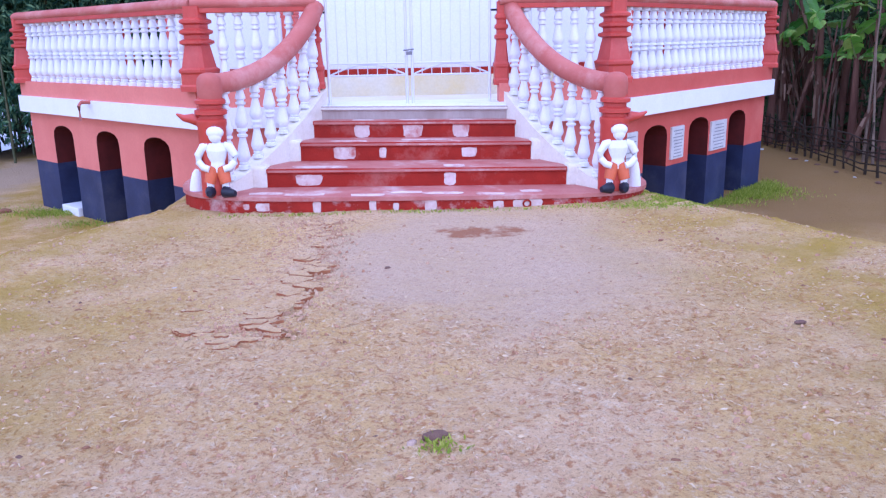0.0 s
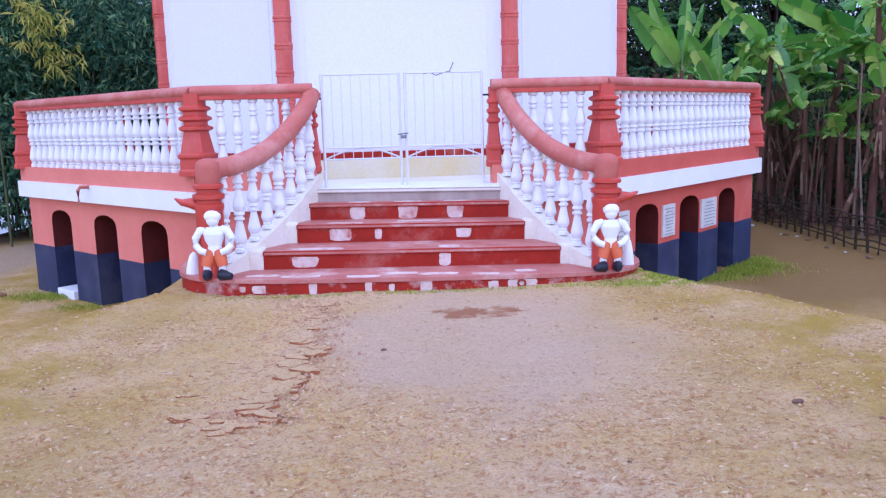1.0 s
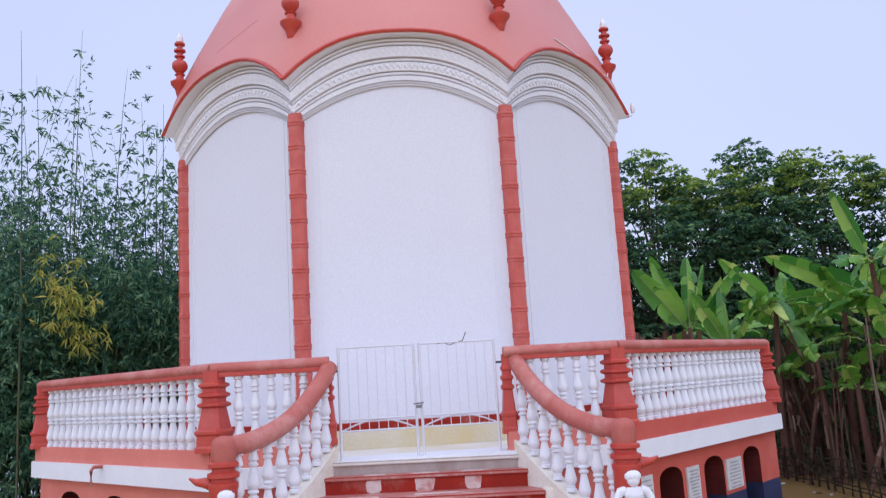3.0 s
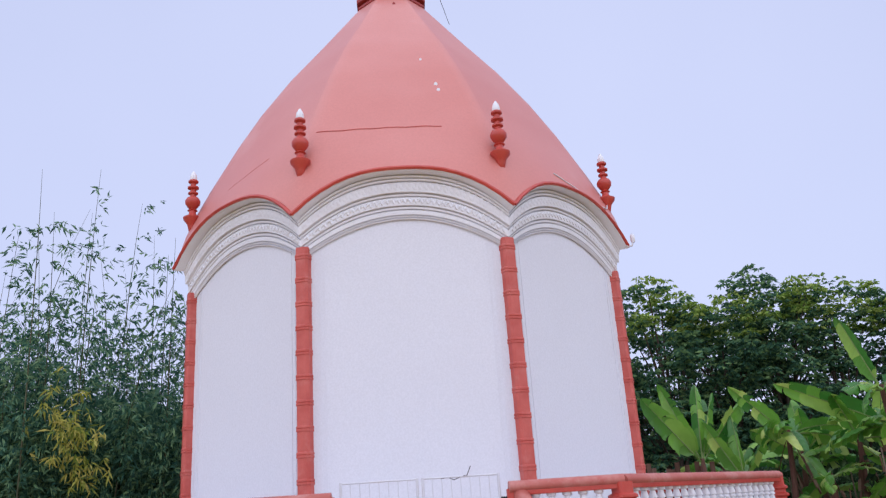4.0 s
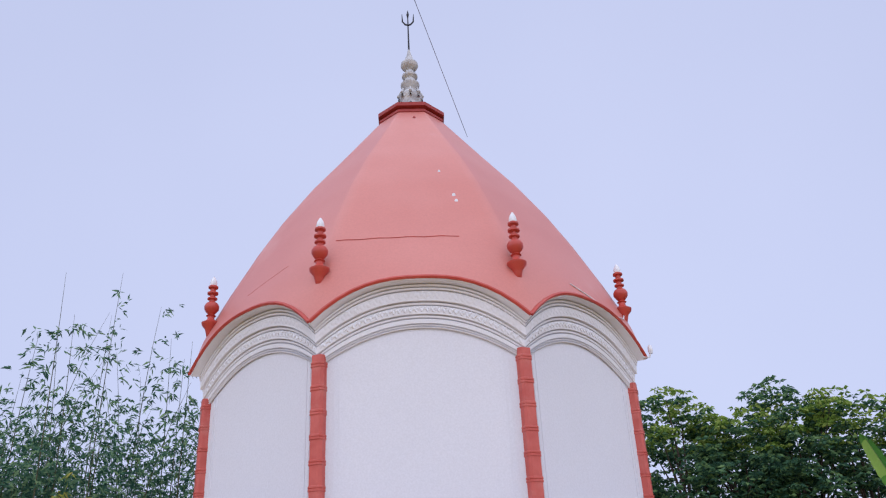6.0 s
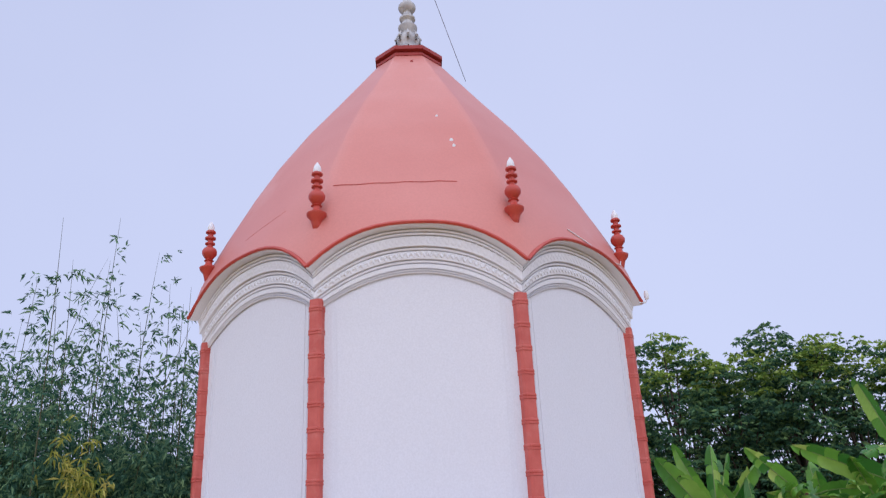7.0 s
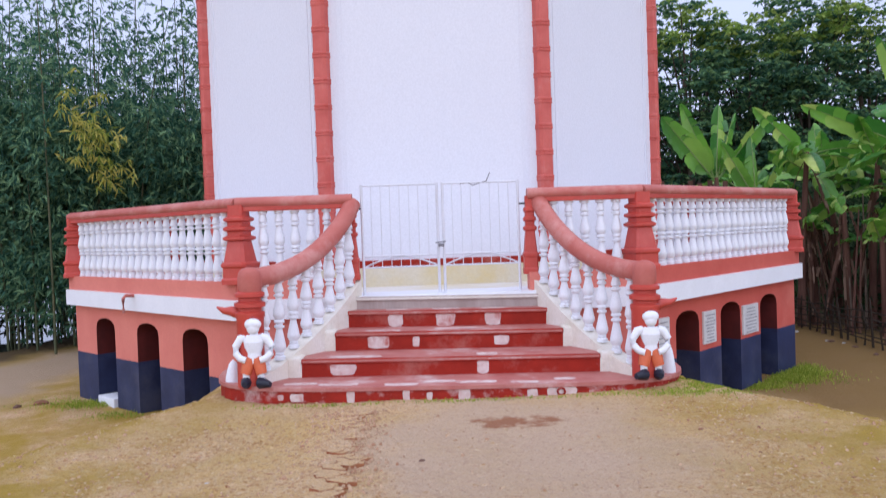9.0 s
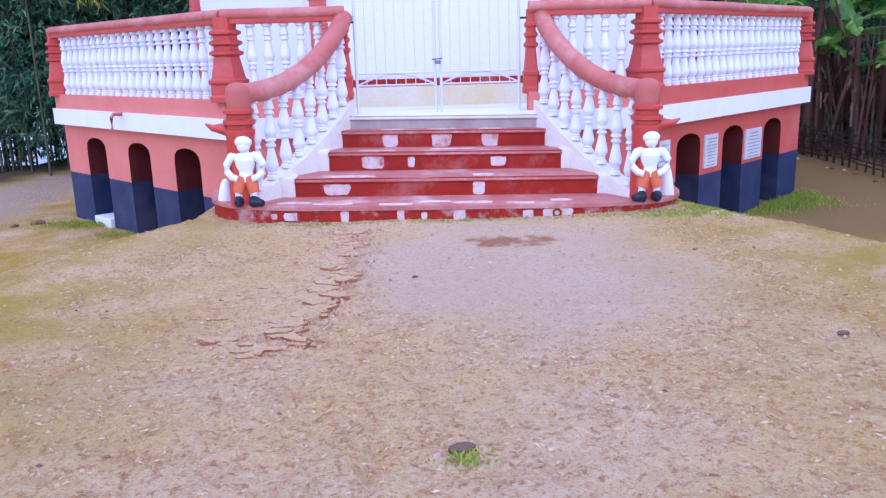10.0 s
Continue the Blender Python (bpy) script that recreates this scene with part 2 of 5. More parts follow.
def ground_material():
    m = bpy.data.materials.new("trodden_earth")
    m.use_nodes = True
    n, l = m.node_tree.nodes, m.node_tree.links
    bs = n["Principled BSDF"]
    bs.inputs["Roughness"].default_value = 0.85
    bs.inputs["Specular IOR Level"].default_value = 0.2
    co = n.new("ShaderNodeTexCoord")

    def tex(s, d, r=0.6):
        t = n.new("ShaderNodeTexNoise")
        t.inputs["Scale"].default_value, t.inputs["Detail"].default_value, t.inputs["Roughness"].default_value = s, d, r
        l.new(co.outputs["Object"], t.inputs["Vector"])
        return t.outputs["Fac"]

    def rng(src, a, b, top=1.0):
        r = n.new("ShaderNodeMapRange")
        r.inputs[1].default_value, r.inputs[2].default_value, r.inputs[4].default_value = a, b, top
        l.new(src, r.inputs[0])
        return r.outputs[0]

    def mix(f, a, b):
        x = n.new("ShaderNodeMix")
        x.data_type = "RGBA"
        for sock, val in ((x.inputs[0], f), (x.inputs[6], a), (x.inputs[7], b)):
            if isinstance(val, tuple):
                sock.default_value = (*val, 1)
            else:
                l.new(val, sock)
        return x.outputs[2]

    c = mix(rng(tex(1.1, 4), 0.38, 0.64), (0.68, 0.465, 0.275), (0.64, 0.42, 0.17))
    c = mix(rng(tex(7, 6, 0.7), 0.47, 0.70, 0.55), c, (0.50, 0.28, 0.145))
    c = mix(rng(tex(22, 5, 0.7), 0.54, 0.61, 0.8), c, (0.42, 0.19, 0.08))
    c = mix(rng(tex(38, 4, 0.7), 0.5, 0.68, 0.7), c, (0.74, 0.60, 0.43))
    c = mix(rng(tex(70, 4, 0.75), 0.55, 0.66, 0.7), c, (0.24, 0.11, 0.05))
    # trodden bare strip in front of the stairs
    sx = n.new("ShaderNodeSeparateXYZ")
    l.new(co.outputs["Object"], sx.inputs[0])

    def op(kind, a, b=None):
        o = n.new("ShaderNodeMath")
        o.operation = kind
        o.use_clamp = False
        for i, v in enumerate((a, b)):
            if v is None:
                continue
            if isinstance(v, (int, float)):
                o.inputs[i].default_value = v
            else:
                l.new(v, o.inputs[i])
        return o.outputs[0]

    wob = op("MULTIPLY", op("SUBTRACT", tex(1.6, 4), 0.5), 1.6)
    ex = op("DIVIDE", op("SUBTRACT", sx.outputs[0], 0.45), 1.25)
    ey = op("DIVIDE", op("ADD", sx.outputs[1], 8.3), 1.7)
    rad = op("ADD", op("ADD", op("MULTIPLY", ex, ex), op("MULTIPLY", ey, ey)), wob)
    bare = rng(rad, 1.15, 0.45)
    c = mix(op("MULTIPLY", bare, 0.55), c, (0.565, 0.42, 0.325))
    # mossy green towards the sides
    side = rng(op("ABSOLUTE", sx.outputs[0]), 0.9, 2.6)
    moss = op("MULTIPLY", side, rng(tex(1.4, 5), 0.32, 0.58))
    c = mix(op("MULTIPLY", moss, 0.9), c, (0.40, 0.265, 0.035))
    # pale footpath round the terrace, darker leaf mould beyond it
    rr = op("SQRT", op("ADD", op("MULTIPLY", sx.outputs[0], sx.outputs[0]), op("MULTIPLY", sx.outputs[1], sx.outputs[1])))
    back = rng(sx.outputs[1], -4.2, -2.6)
    rw = op("ADD", rr, op("MULTIPLY", op("SUBTRACT", tex(0.9, 3), 0.5), 1.4))
    left = rng(sx.outputs[0], 0.5, -0.5)
    c = mix(op("MULTIPLY", op("MULTIPLY", rng(sx.outputs[1], -3.2, -1.6), left), op("MULTIPLY", rng(rw, 6.0, 6.5, 0.9), rng(rw, 8.3, 7.7))), c, (0.42, 0.31, 0.22))
    right = rng(sx.outputs[0], 3.0, 4.6)
    c = mix(op("MULTIPLY", right, rng(sx.outputs[1], -6.8, -4.6, 0.95)), c, (0.25, 0.15, 0.055))
    c = mix(op("MULTIPLY", back, rng(rw, 7.9, 8.7, 0.92)), c, (0.10, 0.068, 0.042))
    # damp reddish stain in front of the steps
    ex2 = op("DIVIDE", op("SUBTRACT", sx.outputs[0], 0.45), 0.33)
    ey2 = op("DIVIDE", op("ADD", sx.outputs[1], 7.72), 0.20)
    damp = rng(op("ADD", op("ADD", op("MULTIPLY", ex2, ex2), op("MULTIPLY", ey2, ey2)), op("MULTIPLY", op("SUBTRACT", tex(5, 5), 0.5), 7)), 1.1, 0.1, 0.85)
    c = mix(damp, c, (0.32, 0.115, 0.05))
    l.new(c, bs.inputs["Base Color"])
    bp = n.new("ShaderNodeBump")
    bp.inputs["Strength"].default_value, bp.inputs["Distance"].default_value = 1.0, 0.045
    l.new(op("ADD", tex(26, 6, 0.75), op("MULTIPLY", tex(9, 4), 0.8)), bp.inputs["Height"])
    l.new(bp.outputs[0], bs.inputs["Normal"])
    return m


def axis(lo, hi, fine):
    """Grid lines, fine between lo and hi, wider beyond, out to the horizon."""
    v = list(np.arange(lo, hi, fine))
    step, x = fine, hi
    while x < 1500:
        v.append(x)
        step = min(step * 1.35, 400)
        x += step
    step, x = fine * 1.35, lo - fine * 1.35
    while x > -1500:
        v.insert(0, x)
        step = min(step * 1.35, 400)
        x -= step
    return [-1600.0] + [float(t) for t in v] + [1600.0]


def build_ground():
    xs, ys = axis(-4.5, 4.5, 0.05), axis(-13.0, -5.2, 0.05)
    verts = []
    for y in ys:
        for x in xs:
            z = ground_z(x, y)
            if abs(x) < 5 and -13.5 < y < -5:
                rough = min(1.0, max(0.25, (-7.6 - y) / 2.2)) if abs(x - 0.45) < 1.5 else 1.0
                fade = max(0.0, min(1.0, (4.5 - abs(x)) / 1.0, (y + 13.0) / 0.8))
                z += fade * rough * (0.020 * noise.noise(Vector((x * 9, y * 9, 1))) + 0.022 * abs(noise.noise(Vector((x * 19, y * 19, 5)))))
            verts.append((x, y, z))
    w = len(xs)
    faces = [(j * w + i, j * w + i + 1, (j + 1) * w + i + 1, (j + 1) * w + i) for j in range(len(ys) - 1) for i in range(w - 1)]
    me = bpy.data.meshes.new("ground")
    me.from_pydata(verts, [], faces)
    me.materials.append(EARTH)
    me.polygons.foreach_set("use_smooth", [True] * len(me.polygons))
    return tagged(new("ground", me), "bare trodden yellowish-brown earth, mossy at the sides", "ground", kind="structure")


EARTH = ground_material()
build_ground()

# ---- terrace: octagonal plinth with arched vents ----
PL_R, PL_A = 5.59, 5.59 * COS8
FLOOR_Z = 0.76
terrace = thing("temple_terrace", Matrix(), "octagonal salmon terrace with navy dado and arched vent openings", "terrace")


def arched_wall(half, z0, z1, arches, thick):
    """A wall in the xz plane with arched holes (centre, half width, spring, crown), thick towards +y."""
    bm = bmesh.new()
    xs = [-half]
    faces = []

    def quad(pts):
        vs = [bm.verts.new((x, 0, z)) for x, z in pts]
        faces.append(bm.faces.new(vs))

    x = -half
    for c, hw, spring, crown in arches:
        quad([(x, z0), (c - hw, z0), (c - hw, z1), (x, z1)])
        steps = 8
        arc = [(c - hw * math.cos(math.pi * i / steps), spring + (crown - spring) * math.sin(math.pi * i / steps) ** 0.75) for i in range(steps + 1)]
        for p, q in zip(arc, arc[1:]):
            quad([p, q, (q[0], z1), (p[0], z1)])
        x = c + hw
    quad([(x, z0), (half, z0), (half, z1), (x, z1)])
    bmesh.ops.remove_doubles(bm, verts=bm.verts, dist=1e-4)
    ext = bmesh.ops.extrude_face_region(bm, geom=list(bm.faces))
    bmesh.ops.translate(bm, verts=[v for v in ext["geom"] if isinstance(v, bmesh.types.BMVert)], vec=(0, thick, 0))
    bmesh.ops.recalc_face_normals(bm, faces=bm.faces)
    bm.normal_update()
    # faces out of the wall plane take the shade-darkened reveal colour
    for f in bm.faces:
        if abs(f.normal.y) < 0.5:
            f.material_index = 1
    return bm


DADO = -0.09
VENTS = [(-1.2, 0.285), (0.0, 0.285), (1.15, 0.285)]
half = PL_A * TAN8
for k in range(8):
    if k in (5, 6, 7):
        arches = sorted((c, hw, 0.27, 0.425) for c, hw in VENTS)
    elif k in (1, 2, 3):
        arches = sorted((-c, hw, 0.27, 0.425) for c, hw in VENTS)
    else:
        arches = [] if k == 0 else sorted((c, hw, 0.27, 0.425) for c, hw in VENTS)
    up = part("upper_wall", arched_wall(half, DADO, 0.58, arches, 0.7), [DEEP_PINK if k in (1, 2, 3) else PINK, REVEAL_SHADE], terrace)
    up.matrix_basis = face_pose(k, PL_A)
    edges = [-half] + [e for c, hw, _, _ in arches for e in (c - hw, c + hw)] + [half]
    for x0, x1 in zip(edges[::2], edges[1::2]):
        lo = part("dado_pier", box(bmesh.new(), x0, x1, 0, 0.7, -1.1, DADO), NAVY, terrace, "navy painted dado")
        lo.matrix_basis = face_pose(k, PL_A)
# dark ring added deep behind the vents so their openings read as shade
part("inner_core", ring_slab(bmesh.new(), PL_R - 3.2, PL_R - 3.4, -1.1, 0.57), NAVY, terrace)
part("white_band", ring_slab(bmesh.new(), 5.71, 5.1, 0.58, 0.79), WHITE_TRIM, terrace, "white painted string course")
bm = slab(bmesh.new(), octagon(5.3), 0.66, FLOOR_Z)
part("terrace_floor", bm, FLOOR, terrace, "pale cement floor with yellow stains")


sill = thing("loose_block", face_pose(7, PL_A) @ pose(-1.2, 0, ground_z(-4.5, -2.8)), "whitewashed block in a vent opening", "block")
part("block", box(bmesh.new(), -0.24, 0.24, -0.04, 0.3, -0.1, 0.11, 0.015), WHITE_TRIM, sill)

# ---- balustrade ----
POST_R = 5.57
balustrade = thing("balustrade", Matrix(), "white turned balusters between salmon posts under a rounded red rail", "balustrade")


def square_profile(profile, bevel=0.02):
    """A square post from (half width, z) levels, with cut corners."""
    bm = bmesh.new()
    rings = []
    for w, z in profile:
        c = w * 0.22
        rings.append([bm.verts.new((x, y, z)) for x, y in
                      ((w, -w + c), (w, w - c), (w - c, w), (-w + c, w), (-w, w - c), (-w, -w + c), (-w + c, -w), (w - c, -w))])
    for a, b in zip(rings, rings[1:]):
        for i in range(8):
            j = (i + 1) % 8
            bm.faces.new((a[i], a[j], b[j], b[i]))
    bm.faces.new(rings[0][::-1])
    bm.faces.new(rings[-1])
    return bm


POST = [(0.16, 0.96), (0.16, 1.01), (0.145, 1.03), (0.145, 1.13), (0.16, 1.15), (0.16, 1.175), (0.135, 1.195), (0.098, 1.41),
        (0.135, 1.43), (0.135, 1.455), (0.096, 1.475), (0.096, 1.51), (0.13, 1.53), (0.13, 1.555), (0.094, 1.575), (0.094, 1.61),
        (0.125, 1.63), (0.125, 1.655), (0.09, 1.675), (0.09, 1.79)]
BAL_Z0, BAL_Z1 = 0.98, 1.727
# two bells, one over the other, between pairs of rings
BAL = [(0.056, 0.0), (0.056, 0.035), (0.040, 0.045), (0.048, 0.06), (0.040, 0.072), (0.050, 0.085), (0.066, 0.12), (0.064, 0.145), (0.050, 0.21),
       (0.036, 0.275), (0.032, 0.30), (0.052, 0.312), (0.052, 0.33), (0.036, 0.338), (0.036, 0.352), (0.054, 0.362), (0.054, 0.38), (0.042, 0.39),
       (0.064, 0.43), (0.062, 0.455), (0.049, 0.52), (0.035, 0.58), (0.031, 0.60), (0.050, 0.612), (0.050, 0.63), (0.035, 0.638), (0.035, 0.652),
       (0.052, 0.662), (0.050, 0.68), (0.036, 0.725), (0.034, 0.74), (0.056, 0.752), (0.056, 0.785)]


def baluster_mesh(height, seg=10):
    bm = lathe(bmesh.new(), [(r * 0.92, z * height / 0.785) for r, z in BAL], seg)
    me = bpy.data.meshes.new("baluster")
    bm.normal_update()
    bm.to_mesh(me)
    bm.free()
    me.materials.append(BALUSTER_WHITE)
    me.polygons.foreach_set("use_smooth", [True] * len(me.polygons))
    me.set_sharp_from_angle(angle=radians(50))
    return me


post_mesh = None
for k in range(8):
    a = 22.5 + 45 * k
    m = pose(POST_R * math.sin(radians(a)), -POST_R * math.cos(radians(a)), 0, 0, 0, a)
    if post_mesh is None:
        ob = part("post", square_profile(POST), RED, balustrade, "ringed salmon-red post")
        ob.matrix_basis = m
        post_mesh = ob.data
    else:
        share("post", post_mesh, m, balustrade)
PA = POST_R * COS8
PH = PA * TAN8
GATE_X = 0.95
gp = part("gate_post", square_profile([(w * 0.5, z) for w, z in POST]), RED, balustrade, "slim ringed red gate post")
gp.matrix_basis = pose(-GATE_X, -PA, 0)
share("gate_post", gp.data, pose(GATE_X, -PA, 0), balustrade)
bal_me = baluster_mesh(BAL_Z1 - BAL_Z0)
for k in range(8):
    spans = [(-PH, PH, 21)] if k else [(-PH, -GATE_X, 5), (GATE_X, PH, 5)]
    for x0, x1, count in spans:
        bm = bmesh.new()
        box(bm, x0 - 0.03, x1 + 0.03, -0.09, 0.10, 0.79, 0.98)
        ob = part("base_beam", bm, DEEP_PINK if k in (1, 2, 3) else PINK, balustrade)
        ob.matrix_basis = face_pose(k, PA)
        for i in range(count):
            x = x0 + 0.17 + (x1 - x0 - 0.34) * (i + 0.5) / count
            share("baluster", bal_me, face_pose(k, PA, BAL_Z0) @ pose(x, 0, 0, 0, 0, 17 * i), balustrade)
        bm = bmesh.new()
        n = 12
        over = 0.02
        tube(bm, [(x0 - over + (x1 - x0 + 2 * over) * i / n, 0, 1.808) for i in range(n + 1)], 0.098, 14, squash=0.66)
        ob = part("rail", bm, RAIL, balustrade, "thick rounded red cement rail", smooth=50)
        ob.matrix_basis = face_pose(k, PA)
        ob = part("rail_bed", box(bmesh.new(), x0 + 0.06, x1 - 0.06, -0.075, 0.075, 1.722, 1.772, 0.008), RED, balustrade, "red fillet under the rail")
        ob.matrix_basis = face_pose(k, PA)
drain = thing("drain_stub", face_pose(7, 5.32, 0.67) @ pose(-0.1, 0, 0), "rusty red drain stub on the white band", "pipe")
part("pipe", tube(bmesh.new(), [(0, 0.1, 0.1), (0, -0.06, 0.11), (0, -0.09, 0.07), (0, -0.09, -0.1)], 0.022, 8), RAIL, drain, smooth=50)

# ---- staircase ----
STAIR = pose(0.03, 0, 0, 0, 1.0, 0)
stairs = thing("staircase", STAIR, "worn red cement stairs flaring to a rounded bottom step", "stairs")
STEPS = [(-5.295, 0.98, 0.64, 0.772), (-5.45, 1.03, 0.47, 0.64), (-5.82, 1.12, 0.29, 0.47), (-6.30, 1.38, 0.12, 0.29)]


def nosed_step(y, hw, z0, z1, back):
    """One step: body with a slightly proud worn nosing."""
    bm = bmesh.new()
    box(bm, -hw, hw, y, back, z0 - 0.05, z1 - 0.045, mat=0)
    nose = bmesh.new()
    box(bm, -hw - 0.004, hw + 0.004, y - 0.018, back, z1 - 0.045, z1, 0.012, mat=1)
    nose.free()
    return bm


for i, (y, hw, z0, z1) in enumerate(STEPS):
    part("step", nosed_step(y, hw, z0, z1, -4.9), [STEP_RED, TREAD] if i else [CEMENT, FLOOR], stairs, "" if i else "bare grey cement top step")


# rounded plaster cheeks against the flanks at the ends of the steps
for i, (y, hw, z0, z1) in enumerate(STEPS[1:]):
    for s in (-1, 1):
        bm = bmesh.new()
        box(bm, s * (hw + 0.07) - 0.075, s * (hw + 0.07) + 0.075, y - 0.012, y + 0.36, z0 - 0.04, z1 + 0.02, 0.03)
        part("cheek", bm, CREAM, stairs, "rounded cream plaster cheek", smooth=60)


def bottom_outline(grow=0.0):
    pts = []
    for i in range(25):
        a = math.pi * i / 24
        c, s = math.cos(a), math.sin(a)
        pts.append((math.copysign(abs(c) ** 0.45, c) * (2.20 + grow), -5.25 - (1.56 + grow) * s ** 0.42))
    return [(-2.20 - grow, -5.0)] + pts[::-1] + [(2.20 + grow, -5.0)]


bm = slab(bmesh.new(), bottom_outline(), -0.3, 0.085)
slab(bm, bottom_outline(0.018), 0.085, 0.12, 1)
part("bottom_step", bm, [SCUFFED_RED, TREAD], stairs, "rounded red bottom step with peeling paint")


def flank(t, s=1):
    """Plan and height of the stair's flank at t, 0 at the gate post, 1 at the newel: x, y, stringer top, rail centre."""
    y = -5.15 - 1.42 * t
    x = 0.99 + (0.73 if s > 0 else 0.785) * (t ** 1.15)
    top = 0.95 - 0.77 * (1 - (1 - t) ** 1.3)
    rail = 1.75 - 0.69 * (1 - (1 - t) ** 2.1)
    return x, y, top, rail


for s in (-1, 1):
    n = 24
    bm = bmesh.new()
    rows = []
    for i in range(n + 1):
        t = i / n
        x, y, top, rail = flank(t, s)
        ahead = flank(t + 0.02 if t < 0.97 else t - 0.02, s)
        sg = 1 if t < 0.97 else -1
        dx, dy = sg * (ahead[0] - x), sg * (ahead[1] - y)
        L = math.hypot(dx, dy)
        nx, ny = -dy / L, dx / L
        bot = max(0.08, 0.62 - 0.60 * t)
        rows.append([bm.verts.new((s * (x + nx * w), y + ny * w, z)) for w, z in ((-0.09, bot - 0.1), (0.09, bot - 0.1), (0.09, top), (-0.09, top))])
    for a, b in zip(rows, rows[1:]):
        for i in range(4):
            j = (i + 1) % 4
            bm.faces.new((a[i], a[j], b[j], b[i]))
    bm.faces.new(rows[0]), bm.faces.new(rows[-1])
    bmesh.ops.recalc_face_normals(bm, faces=bm.faces)
    part("stringer", bm, CREAM, stairs, "cream plaster stair stringer", smooth=40)
    pts = [flank(i / n, s) for i in range(n + 1)]
    path = [(s * x, y, r) for x, y, _, r in pts]
    part("handrail", tube(bmesh.new(), path, [0.09] * n + [0.10], 14), RAIL, stairs, "thick rounded red handrail sweeping down", smooth=50)
    for i in range(8):
        t = (i + 0.6) / 8.4
        x, y, top, rail = flank(t, s)
        hgt = rail - 0.05 - top
        ob = share("baluster", bal_me, pose(s * x, y, top) @ Matrix.Diagonal((1, 1, hgt / (BAL_Z1 - BAL_Z0), 1)), stairs)
    x, y, _, rail = flank(1.0, s)
    newel = [(0.12, 0.10), (0.12, 0.70), (0.13, 0.73), (0.13, 0.76), (0.105, 0.775), (0.105, 0.80), (0.138, 0.812), (0.138, 0.845),
             (0.10, 0.86), (0.10, 0.89), (0.132, 0.902), (0.132, 0.93), (0.104, 0.945), (0.104, 0.97)]
    ob = part("newel_post", lathe(bmesh.new(), newel, 16), RED, stairs, "ringed red newel post", smooth=40)
    ob.matrix_basis = pose(s * (x + 0.01), y + 0.0, 0)
    elbow = [(0.098, 0.94), (0.106, 0.99), (0.106, 1.07), (0.098, 1.115), (0.07, 1.145), (0.03, 1.158)]
    ob = part("rail_end", lathe(bmesh.new(), elbow, 18), RAIL, stairs, "rounded end of the handrail turning down", smooth=60)
    ob.matrix_basis = pose(s * (x + 0.005), y - 0.01, 0)
    bm = bmesh.new()
    tube(bm, [(0, 0, 0), (0.08, 0, 0.03), (0.15, 0, 0.035), (0.21, 0, 0.07)], [0.05, 0.045, 0.03, 0.008], 8)
    ob = part("beak_ornament", bm, RED, stairs, "small curved red beak ornament", smooth=60)
    ob.matrix_basis = pose(s * (x + 0.1), y + 0.03, 0.74, 0, 0, 0 if s > 0 else 180)


# ---- shrine ----
shrine = thing("temple", Matrix(), "white octagonal temple with bamboo-ringed red pilasters and a salmon dome", "temple")
SH_R = 3.66
SH_A = SH_R * COS8
WALL_TOP = 5.6
bm = bmesh.new()
slab(bm, octagon(SH_R), FLOOR_Z, WALL_TOP)
part("wall", bm, WHITE, shrine, "smooth limewashed white wall")
part("plinth_course", ring_slab(bmesh.new(), SH_R + 0.12, SH_R - 0.1, FLOOR_Z, 1.0), YELLOWED, shrine, "cream plinth with a yellow stain")
part("red_course", ring_slab(bmesh.new(), SH_R + 0.03, SH_R - 0.1, 1.0, 1.09), STEP_RED, shrine, "dark red base course")

# pilasters at the corners: flat-fronted, chamfered, ringed like bamboo
prof = [(1.0, FLOOR_Z)]
z = 1.05
while z < 5.1:
    prof += [(1.0, z), (1.16, z + 0.010), (1.16, z + 0.032), (1.02, z + 0.040), (1.16, z + 0.048), (1.16, z + 0.070), (1.0, z + 0.08)]
    z += 0.328
prof.append((1.0, 5.16))


def pilaster():
    bm = bmesh.new()
    rings = []
    for k, z in prof:
        e = 0.009 * (k - 1) / 0.16
        rings.append([bm.verts.new((x, y, z)) for x, y in ((-0.094 - e, 0.1), (-0.094 - e, -0.010 - e), (-0.066 - e / 2, -0.050 - e), (0.066 + e / 2, -0.050 - e), (0.094 + e, -0.010 - e), (0.094 + e, 0.1))])
    for a, b in zip(rings, rings[1:]):
        for i in range(6):
            j = (i + 1) % 6
            bm.faces.new((a[i], a[j], b[j], b[i]))
    bm.faces.new(rings[0][::-1]), bm.faces.new(rings[-1])
    return bm


pil_mesh = None
for k in range(8):
    a = radians(22.5 + 45 * k)
    m = pose(3.70 * math.sin(a), -3.70 * math.cos(a), 0, 0, 0, 22.5 + 45 * k)
    if pil_mesh is None:
        ob = part("pilaster", pilaster(), PILASTER, shrine, "red pilaster ringed like bamboo")
        ob.matrix_basis = m
        pil_mesh = ob.data
    else:
        share("pilaster", pil_mesh, m, shrine)

# arched cornice on each face
EAVE_OFF = 0.28


def arc_low(u):
    return 5.51 - 0.51 * u * u


def arc_high(u):
    return 5.56 + 0.62 * (1 - abs(u) ** 2.5)


